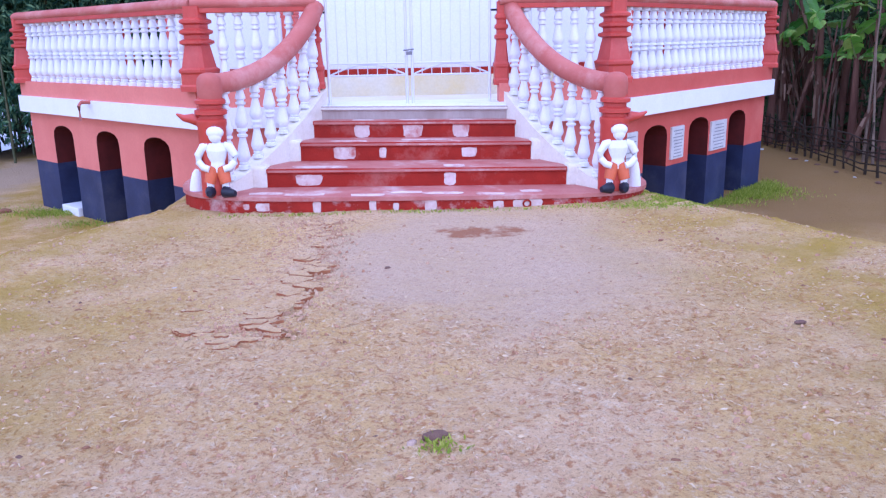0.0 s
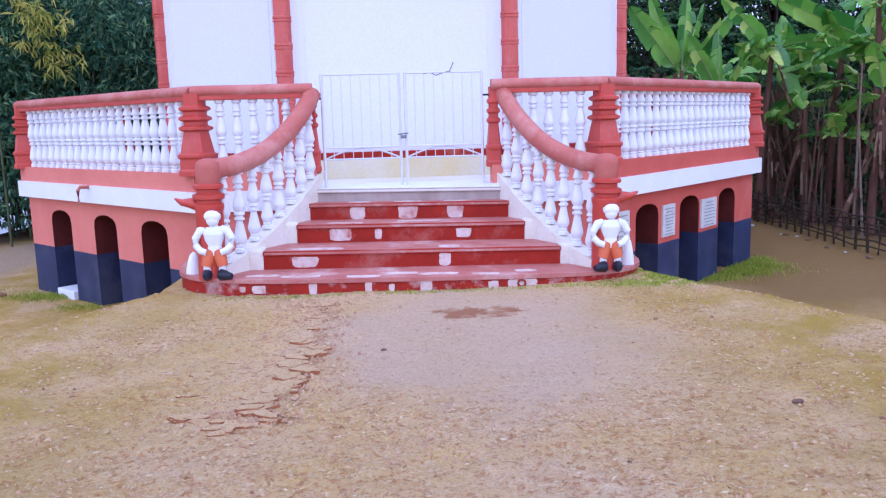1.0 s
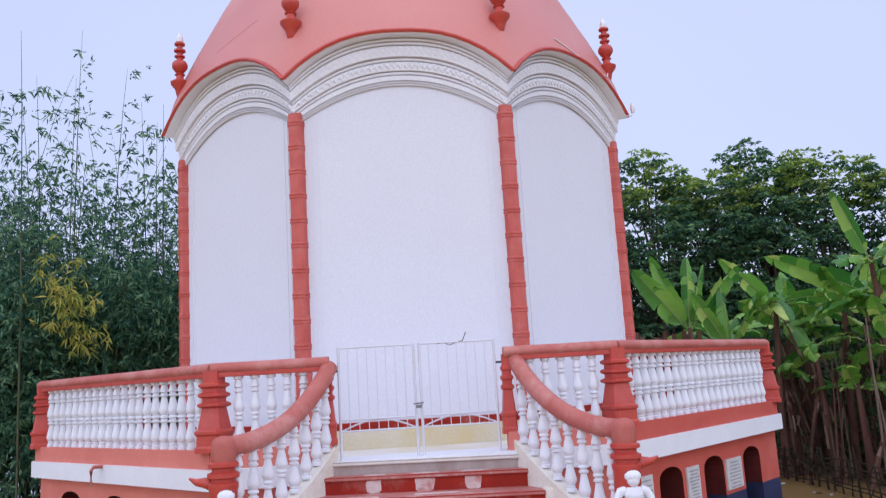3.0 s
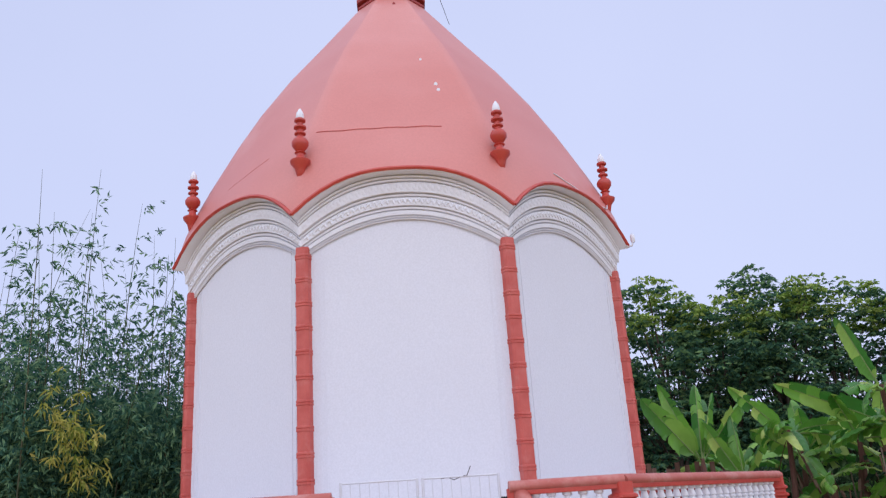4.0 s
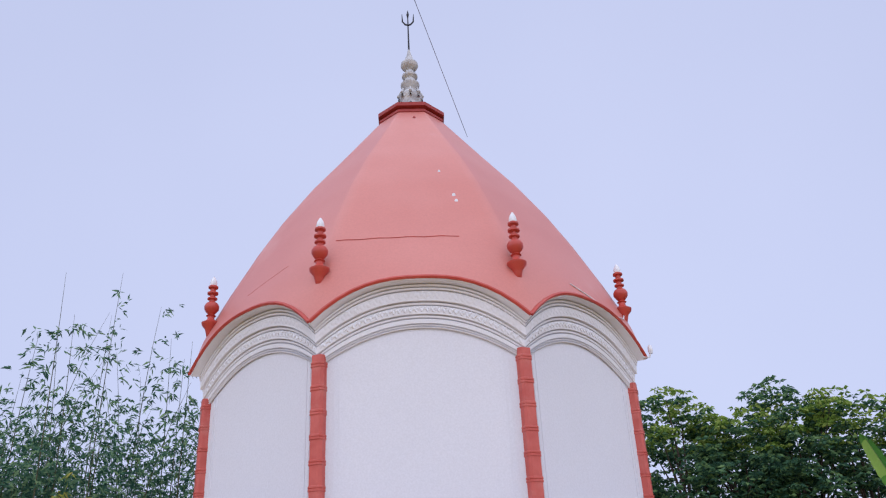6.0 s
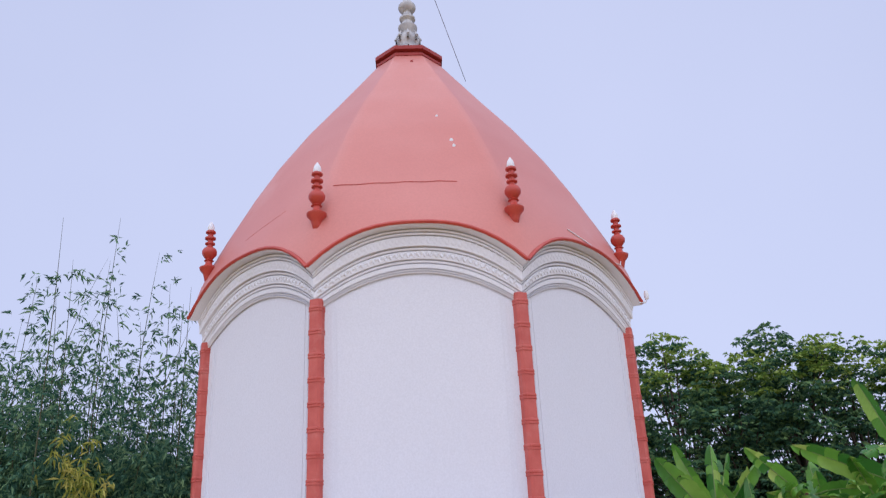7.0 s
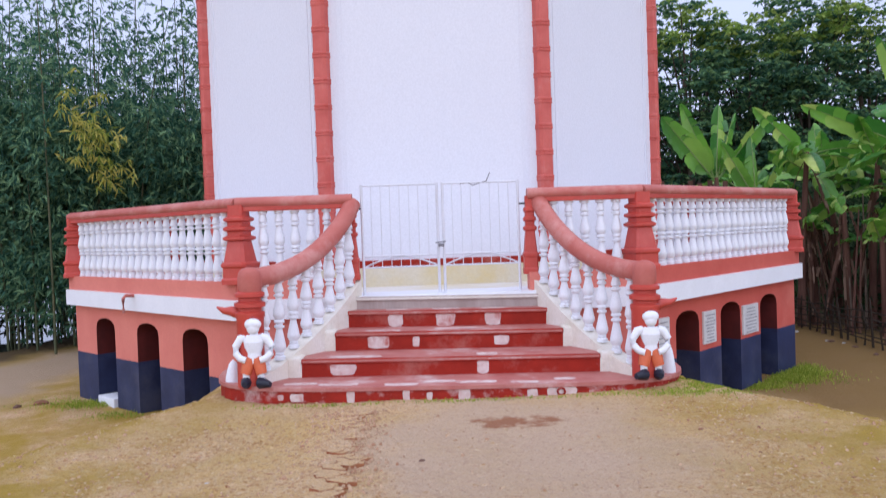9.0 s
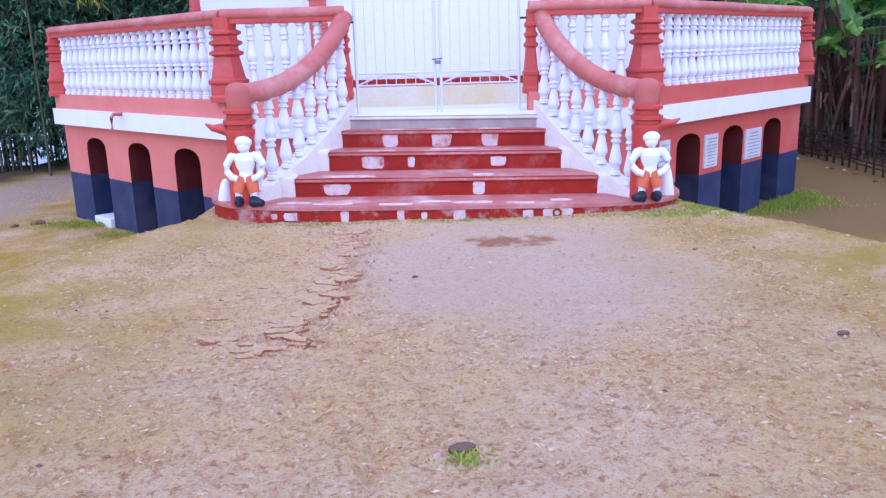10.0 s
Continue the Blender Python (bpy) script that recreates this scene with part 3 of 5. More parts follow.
def cornice():
    """Stacked arched mouldings, stepping out towards the eave."""
    prof = [(0.0, 0.02)]
    lines = (0.05, 0.10, 0.22, 0.29, 0.49, 0.56, 0.80, 0.87, 0.94, 1.0)
    v = 0.0
    for top in lines:
        off = 0.03 + 0.13 * top ** 1.5 if top < 1 else 0.285
        prof += [(v, off - 0.012), (v + 0.008, off), (top - 0.024, off + 0.006), (top - 0.022, off - 0.05), (top, off - 0.05)]
        v = top
    prof += [(1.0, 0.29), (1.0, 0.0)]
    bm = bmesh.new()
    n = 40
    rows = []
    for i in range(n + 1):
        u = -1 + 2 * i / n
        row = []
        for v, off in prof:
            z = arc_low(u) + (arc_high(u) - arc_low(u)) * v
            row.append(bm.verts.new((u * (SH_A + off) * TAN8, -off, z)))
        rows.append(row)
    for a, b in zip(rows, rows[1:]):
        for j in range(len(prof) - 1):
            bm.faces.new((a[j], b[j], b[j + 1], a[j + 1]))
    return bm


cor_mesh = None
for k in range(8):
    if cor_mesh is None:
        ob = part("cornice", cornice(), WHITE_TRIM, shrine, "white arched cornice of stacked mouldings", smooth=25)
        cor_mesh = ob.data
        ob.matrix_basis = face_pose(k, SH_A)
    else:
        share("cornice", cor_mesh, face_pose(k, SH_A), shrine)

def floral(v, size, count):
    """A row of small raised leaf bosses along the arched band at v."""
    bm = bmesh.new()
    off = 0.034 + 0.13 * (v + 0.10) ** 1.5
    for i in range(count):
        u = -0.97 + 1.94 * (i + 0.5) / count
        z = arc_low(u) + (arc_high(u) - arc_low(u)) * (v + 0.02 * (-1) ** i)
        tilt = 30 * (-1) ** i
        m = pose(u * (SH_A + off) * TAN8, -off, z, 0, tilt, 0) @ Matrix.Diagonal((size * 0.5, 0.010, size, 1))
        bmesh.ops.create_icosphere(bm, subdivisions=1, radius=1.0, matrix=m)
    return bm


for v, size, count in ((0.69, 0.06, 64), (0.395, 0.045, 70)):
    mesh_f = None
    for k in (0, 1, 2, 6, 7):
        if mesh_f is None:
            ob = part("floral_band", floral(v, size, count), WHITE_TRIM, shrine, "low-relief leaf band", smooth=60)
            tagged(ob, kind="stuff")
            mesh_f = ob.data
            ob.matrix_basis = face_pose(k, SH_A)
        else:
            tagged(share("floral_band", mesh_f, face_pose(k, SH_A), shrine), "low-relief leaf band", kind="stuff")

# panel frame lines beside the pilasters
for k in (0, 1, 7):
    for s in (-1, 1):
        for d, w in ((0.20, 0.03), (0.27, 0.018)):
            bm = bmesh.new()
            x = s * (SH_A * TAN8 - d)
            box(bm, x - w / 2, x + w / 2, -0.006, 0.02, 1.1, arc_low(x / (SH_A * TAN8)) + 0.02)
            ob = part("panel_moulding", bm, WHITE, shrine)
            ob.matrix_basis = face_pose(k, SH_A)

# dome
DZ = [5.56, 6.1, 6.5, 6.95, 7.2, 7.8, 8.5, 9.3, 10.03, 11.15]
DR = [3.97, 3.81, 3.65, 3.435, 3.305, 2.995, 2.59, 2.055, 1.495, 0.66]


def dome_r(z):
    return float(np.interp(z, DZ, DR))


def dome():
    bm = bmesh.new()
    nu, nv = 16, 40
    cols = []
    for k in range(8):
        for i in range(nu):
            u = -1 + 2 * i / nu
            ang = math.atan(u * TAN8)
            zs = arc_high(u) - 0.02
            miss = 3.97 - dome_r(zs)
            col = []
            for j in range(nv + 1):
                v = j / nv
                z = zs + (11.15 - zs) * v
                r = (dome_r(z) + miss * (1 - v) ** 5) * COS8 / math.cos(ang)
                a = radians(45 * k) + ang
                col.append(bm.verts.new((r * math.sin(a), -r * math.cos(a), z)))
            cols.append(col)
    for a, b in zip(cols, cols[1:] + cols[:1]):
        for j in range(nv):
            bm.faces.new((a[j], b[j], b[j + 1], a[j + 1]))
    return bm


part("dome", dome(), DOME, shrine, "salmon octagonal bell-shaped dome", smooth=80)
bm = bmesh.new()
for k in range(8):
    pts = []
    for i in range(17):
        u = -1 + 2 * i / 16
        pts.append(pose(0, 0, 0, 0, 0, 45 * k) @ Vector((u * 3.675 * TAN8, -3.675, arc_high(u) + 0.002)))
    tube(bm, pts, 0.03, 6)
part("eave_rim", bm, RED, shrine, "bright red eave rim", smooth=50)

PIN = [(0.02, 0.0), (0.06, 0.03), (0.08, 0.10), (0.10, 0.16), (0.17, 0.23), (0.18, 0.27), (0.11, 0.30), (0.07, 0.34), (0.07, 0.38), (0.10, 0.395),
       (0.06, 0.42), (0.10, 0.455), (0.145, 0.51), (0.15, 0.56), (0.12, 0.61), (0.06, 0.645), (0.06, 0.67), (0.10, 0.69), (0.10, 0.71), (0.055, 0.73),
       (0.055, 0.76), (0.11, 0.785), (0.11, 0.81), (0.055, 0.83), (0.055, 0.87), (0.10, 0.895), (0.10, 0.92), (0.07, 0.94)]
TIP = [(0.055, 0.94), (0.06, 0.98), (0.05, 1.03), (0.012, 1.10)]
pin_mesh = tip_mesh = None
for k in range(8):
    a = radians(22.5 + 45 * k)
    m = pose(3.72 * math.sin(a), -3.72 * math.cos(a), 6.18)
    if pin_mesh is None:
        ob = part("pinnacle", lathe(bmesh.new(), [(r * 0.82, z) for r, z in PIN], 16), RED, shrine, "turned red pinnacle with a white tip", smooth=40)
        pin_mesh = ob.data
        ob.matrix_basis = m
        tp = part("tip", lathe(bmesh.new(), TIP, 12), WHITE_TRIM, ob, smooth=50)
        tip_mesh = tp.data
    else:
        ob = share("pinnacle", pin_mesh, m, shrine)
        share("tip", tip_mesh, Matrix(), ob)

bm = bmesh.new()
lathe(bm, [(0.60, 11.08), (0.70, 11.13), (0.70, 11.18), (0.64, 11.20), (0.64, 11.24), (0.73, 11.26), (0.73, 11.34), (0.5, 11.38)], 8, turn=radians(22.5))
part("cap", bm, DARK_RED, shrine, "dark red octagonal cap slab")
SP = [(0.40, 11.38), (0.40, 11.42), (0.30, 11.46), (0.27, 11.62), (0.30, 11.66), (0.25, 11.78), (0.28, 11.84), (0.30, 11.92), (0.24, 12.02), (0.17, 12.08), (0.17, 12.14),
      (0.25, 12.22), (0.25, 12.27), (0.16, 12.33), (0.14, 12.40), (0.21, 12.46), (0.21, 12.50), (0.13, 12.55), (0.10, 12.64), (0.20, 12.70), (0.235, 12.76), (0.225, 12.82),
      (0.14, 12.88), (0.07, 13.05), (0.015, 13.24)]
spire = part("spire", lathe(bmesh.new(), [(r * 0.8, z) for r, z in SP], 18), SPIRE, shrine, "weathered grey-white turned spire", smooth=40)
for i in range(8):
    a = 2 * math.pi * i / 8
    c, s = 0.82 * math.cos(a), 0.82 * math.sin(a)
    part("scroll", tube(bmesh.new(), [(0.33 * c, 0.33 * s, 11.42), (0.38 * c, 0.38 * s, 11.52), (0.34 * c, 0.34 * s, 11.62), (0.29 * c, 0.29 * s, 11.56)], [0.035, 0.04, 0.03, 0.012], 6), SPIRE, spire, smooth=60)
    part("scroll", tube(bmesh.new(), [(0.29 * c, 0.29 * s, 11.84), (0.31 * c, 0.31 * s, 11.95), (0.25 * c, 0.25 * s, 12.08)], [0.03, 0.035, 0.012], 6), SPIRE, spire, smooth=60)
bm = bmesh.new()
tube(bm, [(0, 0, 13.2), (0, 0, 14.15)], [0.02, 0.012], 8)
tube(bm, [(-0.13, 0, 14.22), (-0.12, 0, 14.0), (-0.06, 0, 13.92), (0, 0, 13.9), (0.06, 0, 13.92), (0.12, 0, 14.0), (0.13, 0, 14.22)], [0.006, 0.018, 0.02, 0.02, 0.02, 0.018, 0.006], 8)
tube(bm, [(0, 0, 14.1), (0, 0, 14.2), (0, 0, 14.32)], [0.012, 0.03, 0.004], 8)
part("trident", bm, IRON, spire, "thin dark iron trident", smooth=60)

# ---- gate ----
GY = -PA
gate = thing("metal_gate", pose(0.0, GY, 0.78), "closed white two-leaf iron gate with thin bars", "gate")
for s in (-1, 1):
    bm = bmesh.new()
    x0, x1 = 0.03, 0.83
    for xx in (x0, x1):
        tube(bm, [(s * xx, 0, 0.0), (s * xx, 0, 1.18)], 0.015, 8)
    for zz in (0.42, 0.30, 1.17):
        tube(bm, [(s * x0, 0, zz), (s * x1, 0, zz)], 0.009, 8)
    leaf = part("gate_leaf", bm, GATE, gate, "", smooth=60)
    for i in range(1, 8):
        xx = s * (x0 + (x1 - x0) * i / 8)
        part("bar", tube(bmesh.new(), [(xx, 0, 0.30), (xx, 0, 1.17)], 0.0045, 6), GATE, leaf, smooth=60)
    bm = bmesh.new()
    tube(bm, [(s * (x0 + (x1 - x0) * i / 16), 0.008, 0.30 + 0.11 * math.sin(math.pi * i / 16)) for i in range(17)], 0.010, 6)
    part("arch_bar", bm, GATE, leaf, smooth=60)
    bm = bmesh.new()
    tube(bm, [(s * x1, 0, 0.93), (s * (x1 + 0.1), 0, 0.93)], 0.012, 6)
    part("hinge", bm, IRON, leaf)
bm = bmesh.new()
box(bm, -0.03, 0.03, -0.035, 0.0, 0.50, 0.535, 0.006)
tube(bm, [(-0.06, -0.03, 0.545), (0.05, -0.03, 0.555)], 0.008, 6)
part("latch", bm, LATCH, gate)
bm = bmesh.new()
tube(bm, [(0.22, 0, 1.16), (0.30, 0, 1.17), (0.36, 0, 1.14), (0.44, 0, 1.17), (0.50, -0.01, 1.18), (0.54, -0.02, 1.27)], 0.006, 6)
part("loose_wire", bm, LATCH, gate)

# ---- peeled paint on the steps ----
def peel(cx, cz, w, h, y, seed, top=False):
    """A ragged flake of bare plaster on a riser, or on a tread."""
    rnd = random.Random(seed)
    bm = bmesh.new()
    n = 24
    pts = []
    for i in range(n):
        a = 2 * math.pi * i / n
        c, s_ = math.cos(a), math.sin(a)
        k = 0.5 * (1 + 0.13 * noise.noise(Vector((2.2 * c, 2.2 * s_, seed * 3.1))) + rnd.uniform(-0.05, 0.04))
        wide = 1.0 + 0.12 * s_ * (0 if top else 1)
        pts.append((cx + w * k * wide * math.copysign(abs(c) ** 0.42, c), cz + h * k * math.copysign(abs(s_) ** 0.42, s_)))
    d = 0.003
    if top:
        lo = [bm.verts.new((px, pz, y)) for px, pz in pts]
        hi = [bm.verts.new((px, pz, y + d)) for px, pz in pts]
    else:
        lo = [bm.verts.new((px, y, pz)) for px, pz in pts]
        hi = [bm.verts.new((px, y - d, pz)) for px, pz in pts]
    bm.faces.new(hi)
    for i in range(n):
        j = (i + 1) % n
        bm.faces.new((lo[i], lo[j], hi[j], hi[i]))
    bmesh.ops.recalc_face_normals(bm, faces=bm.faces)
    part("peeled_patch", bm, PATCH, stairs)


for i, (cx, w) in enumerate(((-0.54, 0.15), (-0.03, 0.20), (0.46, 0.17))):
    peel(cx, 0.535, w, 0.13, -5.451, 10 + i)
    peel(cx + 0.01, -5.39, w * 1.4, 0.09, 0.641, 40 + i, True)
for i, (cx, w, h) in enumerate(((-0.70, 0.21, 0.12), (-0.33, 0.07, 0.10), (0.51, 0.15, 0.09))):
    peel(cx, 0.365, w, h, -5.821, 20 + i)
peel(-0.66, -5.76, 0.34, 0.12, 0.471, 61, True)
peel(0.10, -5.66, 0.5, 0.10, 0.471, 62, True)
for i, (cx, w, h) in enumerate(((-1.0, 0.24, 0.10), (0.29, 0.11, 0.12))):
    peel(cx, 0.185, w, h, -6.301, 30 + i)
peel(-0.9, -6.22, 0.5, 0.13, 0.291, 63, True)
peel(0.34, -6.2, 0.2, 0.14, 0.291, 64, True)
for i, (cx, w) in enumerate(((-1.35, 0.30), (-1.0, 0.34), (-0.45, 0.30), (-0.12, 0.28), (0.2, 0.36), (0.62, 0.24), (1.0, 0.2))):
    peel(cx, -6.62 - 0.06 * (i % 3), w, 0.10, 0.121, 70 + i, True)


def front_y(x):
    """Front of the rounded bottom step at x."""
    c = min(abs(x) / 2.20, 1.0) ** (1 / 0.45)
    return -5.25 - 1.56 * math.sqrt(max(0.0, 1 - c * c)) ** 0.42


for i, (cx, w, h) in enumerate(((-1.35, 0.13, 0.07), (-0.89, 0.07, 0.10), (-0.41, 0.06, 0.11), (-0.21, 0.05, 0.07), (0.09, 0.10, 0.11),
                                (0.68, 0.09, 0.08), (0.94, 0.26, 0.10), (1.2, 0.05, 0.04), (-1.5, 0.05, 0.05))):
    peel(cx, 0.03, w, h, front_y(cx) - 0.001, 90 + i)
bm = bmesh.new()
tube(bm, [(0.93 + 0.032 * math.cos(a * math.pi / 8), -6.815, 0.045 + 0.03 * math.sin(a * math.pi / 8)) for a in range(17)], 0.009, 6)
part("painted_ring", bm, STEP_RED, stairs, "small dark red ring mark")


# ---- figures beside the newels: plain shapes ----
def ball(bm, c, r, mat=0, seg=12):
    """An ellipsoid."""
    n0 = len(bm.verts)
    bmesh.ops.create_uvsphere(bm, u_segments=seg, v_segments=8, radius=1.0, matrix=Matrix.Translation(c) @ Matrix.Diagonal((*r, 1)))
    bm.verts.ensure_lookup_table()
    fresh = set(bm.verts[n0:])
    for f in bm.faces:
        if all(v in fresh for v in f.verts):
            f.material_index = mat


def figure(m, s):
    bm = bmesh.new()
    ball(bm, (0, -0.02, 0.505), (0.082, 0.062, 0.052))
    ball(bm, (0, -0.028, 0.475), (0.062, 0.052, 0.055))
    tube(bm, [(0, 0, 0.39), (0, 0, 0.47)], [0.05, 0.036], 10)
    for z0, z1, w0, w1 in ((0.19, 0.27, 0.072, 0.070), (0.27, 0.36, 0.070, 0.10), (0.36, 0.42, 0.10, 0.075)):
        n0 = len(bm.verts)
        lathe(bm, [(w0, z0), ((w0 + w1) / 2 + 0.004, (z0 + z1) / 2), (w1, z1)], 14, Matrix.Diagonal((1.0, 0.72, 1.0, 1)))
    for k in (-1, 1):
        tube(bm, [(k * 0.07, 0, 0.40), (k * 0.125, 0, 0.382), (k * 0.17, -0.005, 0.32), (k * 0.165, -0.02, 0.27), (k * 0.12, -0.045, 0.23), (k * 0.065, -0.06, 0.215)],
             [0.034, 0.040, 0.036, 0.033, 0.030, 0.026], 10)
        tube(bm, [(k * 0.035, 0, 0.22), (k * 0.06, -0.02, 0.16), (k * 0.075, -0.03, 0.10)], [0.060, 0.058, 0.052], 12, 1)
        tube(bm, [(k * 0.07, -0.03, 0.13), (k * 0.07, -0.03, 0.03)], [0.036, 0.034], 10, 0)
        x = 0.07 * k
        dx = 0.10 * s if k == s else 0.0
        tube(bm, [(x, 0.02, 0.03), (x, -0.06, 0.035), (x + dx, -0.12, 0.03)], [0.045, 0.05, 0.025], 10, 2)
    tube(bm, [(-0.08, -0.02, 0.535), (0, -0.03, 0.560), (0.08, -0.02, 0.535)], [0.010, 0.016, 0.010], 8, 3)
    ob = part("guardian_statue", bm, [WHITE_TRIM, ORANGE, BOOT, DARK_RED], None, "", smooth=60)
    ob.matrix_basis = m
    return tagged(ob, "small white plaster figure with arms akimbo, orange shorts, black boots", "statue", "figures by the stairs")


figure(STAIR @ pose(-1.74, -6.66, 0.12) @ Matrix.Diagonal((0.92, 0.88, 1.08, 1)), 1)
figure(STAIR @ pose(1.75, -6.66, 0.12) @ Matrix.Diagonal((0.92, 0.88, 1.08, 1)), -1)
for s in (-1, 1):
    bm = lathe(bmesh.new(), [(0.10, 0.0), (0.095, 0.05), (0.075, 0.13), (0.055, 0.19), (0.03, 0.225), (0.008, 0.24)], 14)
    ob = part("plaster_cone", bm, WHITE_TRIM, None, smooth=50)
    ob.matrix_basis = STAIR @ pose(s * 1.985, -6.40, 0.12) @ Matrix.Diagonal((0.72, 0.7, 0.8 if s < 0 else 1.1, 1))
    tagged(ob, "small rounded white plaster cone on the bottom step", "ornament", "cones by the figures")


# ---- marble plaques on the terrace wall ----
def plaque(s0, s1, z0, z1, rows, label):
    ob = thing("wall_plaque", face_pose(1, PL_A + 0.001), label, "plaque", "plaques on the terrace")
    bm = bmesh.new()
    box(bm, s0, s1, -0.025, 0.01, z0, z1, 0.006)
    part("slab", bm, MARBLE, ob)
    rnd = random.Random(int(s0 * 100))
    for i in range(rows):
        z = z1 - 0.05 - (z1 - z0 - 0.08) * i / (rows - 1)
        w = (s1 - s0) * rnd.uniform(0.25, 0.40)
        c = (s0 + s1) / 2
        part("writing_bar", box(bmesh.new(), c - w, c + w, -0.028, -0.0245, z - 0.006, z + 0.006), INK, ob)


plaque(-0.786, -0.46, -0.02, 0.37, 9, "pale marble plaque with dark unreadable writing on salmon wall")
plaque(0.326, 0.80, -0.04, 0.34, 8, "wide pale marble plaque with faint unreadable writing")
plaque(-1.93, -1.62, -0.02, 0.40, 7, "grey marble plaque with bold dark writing by the newel")

# ---- marks on the dome, fixture, cable ----
def on_dome(x, z, face=0, lift=0.004):
    """A point on a dome face at x along it and height z."""
    ap = dome_r(z) * COS8
    for _ in range(4):
        u = max(-1.0, min(1.0, x / (ap * TAN8)))
        zs = arc_high(u) - 0.02
        v = max(0.0, (z - zs) / (11.15 - zs))
        ap = (dome_r(z) + (3.97 - dome_r(zs)) * (1 - v) ** 5) * COS8
    return pose(0, 0, 0, 0, 0, 45 * face) @ Vector((x, -ap - lift, z))


bm = bmesh.new()
tube(bm, [on_dome(-1.22 + 1.85 * i / 14, 7.05 + 0.008 * math.sin(i * 1.7)) for i in range(15)], 0.006, 5)
part("plaster_seam", bm, RED, shrine, "thin red seam in the dome plaster")
bm = bmesh.new()
tube(bm, [on_dome(-0.4 + 0.14 * i, 6.62 + 0.045 * i, 7, 0.0) for i in range(7)], 0.003, 5)
part("plaster_seam", bm, RED, shrine)
for x, z, r in ((0.42, 8.75, 0.022), (0.62, 8.05, 0.03), (0.65, 7.9, 0.028), (0.05, 10.85, 0.03)):
    bm = bmesh.new()
    ball(bm, on_dome(x, z), (r, 0.006, r * 1.4), 0, 8)
    part("chip_mark", bm, WHITE_TRIM if z < 10 else DARK_RED, shrine)
part("cord", tube(bmesh.new(), [on_dome(-0.25, 6.42, 1, 0.012), on_dome(0.1, 6.30, 1, 0.012), on_dome(0.5, 6.17, 1, 0.014), on_dome(0.9, 6.12, 1, 0.016), on_dome(1.2, 6.18, 1, 0.02), on_dome(1.38, 6.32, 1, 0.02)], 0.009, 6), WHITE_TRIM, shrine, "thin pale loose cord", smooth=60)
a = radians(67.5)
lampy = thing("lamp_holder", pose(4.03 * math.sin(a), -4.03 * math.cos(a), 5.56), "small white lamp holder at the eave corner", "lamp")
bm = bmesh.new()
tube(bm, [(-0.1, 0, 0.0), (0, 0, 0.0), (0.03, 0, 0.08)], 0.015, 8)
part("bracket", bm, WHITE_TRIM, lampy, smooth=60)
part("socket", lathe(bmesh.new(), [(0.03, 0.06), (0.04, 0.10), (0.04, 0.16), (0.025, 0.2)], 10, pose(0.03, 0, 0)), WHITE_TRIM, lampy, smooth=60)
cable = thing("overhead_cable", Matrix(), "thin dark overhead cable running past the spire", "cable")
p1, p2 = Vector((1.22, 1.0, 11.65)), Vector((0.003, -8.0, 7.2))
bm = bmesh.new()
tube(bm, [p1 + (p2 - p1) * t for t in (-0.05, 0.0, 0.3, 0.7, 1.0, 1.3)], [0.006, 0.006, 0.0055, 0.004, 0.003, 0.003], 6)
part("wire", bm, IRON, cable)


# ---- loose mesh builders ----
def cloud(name, pts, dirs, lens, wids, material, parent, label="", bend=0.25, kind=""):
    """Many small pointed leaves in one mesh: four triangles each."""
    rnd = np.random.default_rng(len(pts))
    p, d = np.asarray(pts, float), np.asarray(dirs, float)
    d /= np.linalg.norm(d, axis=1, keepdims=True) + 1e-9
    ref = rnd.normal(size=p.shape)
    side = np.cross(d, ref)
    side /= np.linalg.norm(side, axis=1, keepdims=True) + 1e-9
    nor = np.cross(d, side)
    L, W = np.asarray(lens)[:, None], np.asarray(wids)[:, None]
    mid = p + d * L * 0.45 + nor * L * bend * 0.3
    tip = p + d * L
    tip[:, 2] -= L[:, 0] * bend * 0.5
    v = np.stack([p, mid + side * W, tip, mid - side * W], 1).reshape(-1, 3)
    n = len(p)
    base = np.arange(n)[:, None] * 4
    f = np.concatenate([base + np.array([0, 1, 2]), base + np.array([0, 2, 3])], 1).reshape(-1, 3)
    me = bpy.data.meshes.new(name)
    me.from_pydata(v.tolist(), [], f.tolist())
    me.materials.append(material)
    ob = new(name, me)
    if parent is not None:
        ob.parent = parent
    if label:
        tagged(ob, label)
    if kind:
        tagged(ob, kind=kind)
    return ob


BAMBOO_LEAF = leafy("bamboo_leaf", (0.026, 0.085, 0.062), (0.085, 0.195, 0.12), (0.25, 0.39, 0.19))
BAMBOO_YELLOW = leafy("yellowing_bamboo_leaf", (0.18, 0.26, 0.05), (0.42, 0.42, 0.09), (0.62, 0.54, 0.16))
TREE_LEAF = leafy("broad_leaf", (0.03, 0.085, 0.058), (0.075, 0.17, 0.088), (0.19, 0.30, 0.11))
YOUNG_LEAF = leafy("young_broad_leaf", (0.10, 0.19, 0.035), (0.22, 0.33, 0.06), (0.42, 0.50, 0.14))
# near-black green: canopy shade put into the leaf colour
SHADE_LEAF = leafy("shade_leaf", (0.006, 0.010, 0.007), (0.014, 0.020, 0.011), (0.045, 0.05, 0.022))
WITHERED = leafy("withered_leaf", (0.075, 0.036, 0.026), (0.16, 0.085, 0.06), (0.34, 0.23, 0.17), 0.8)
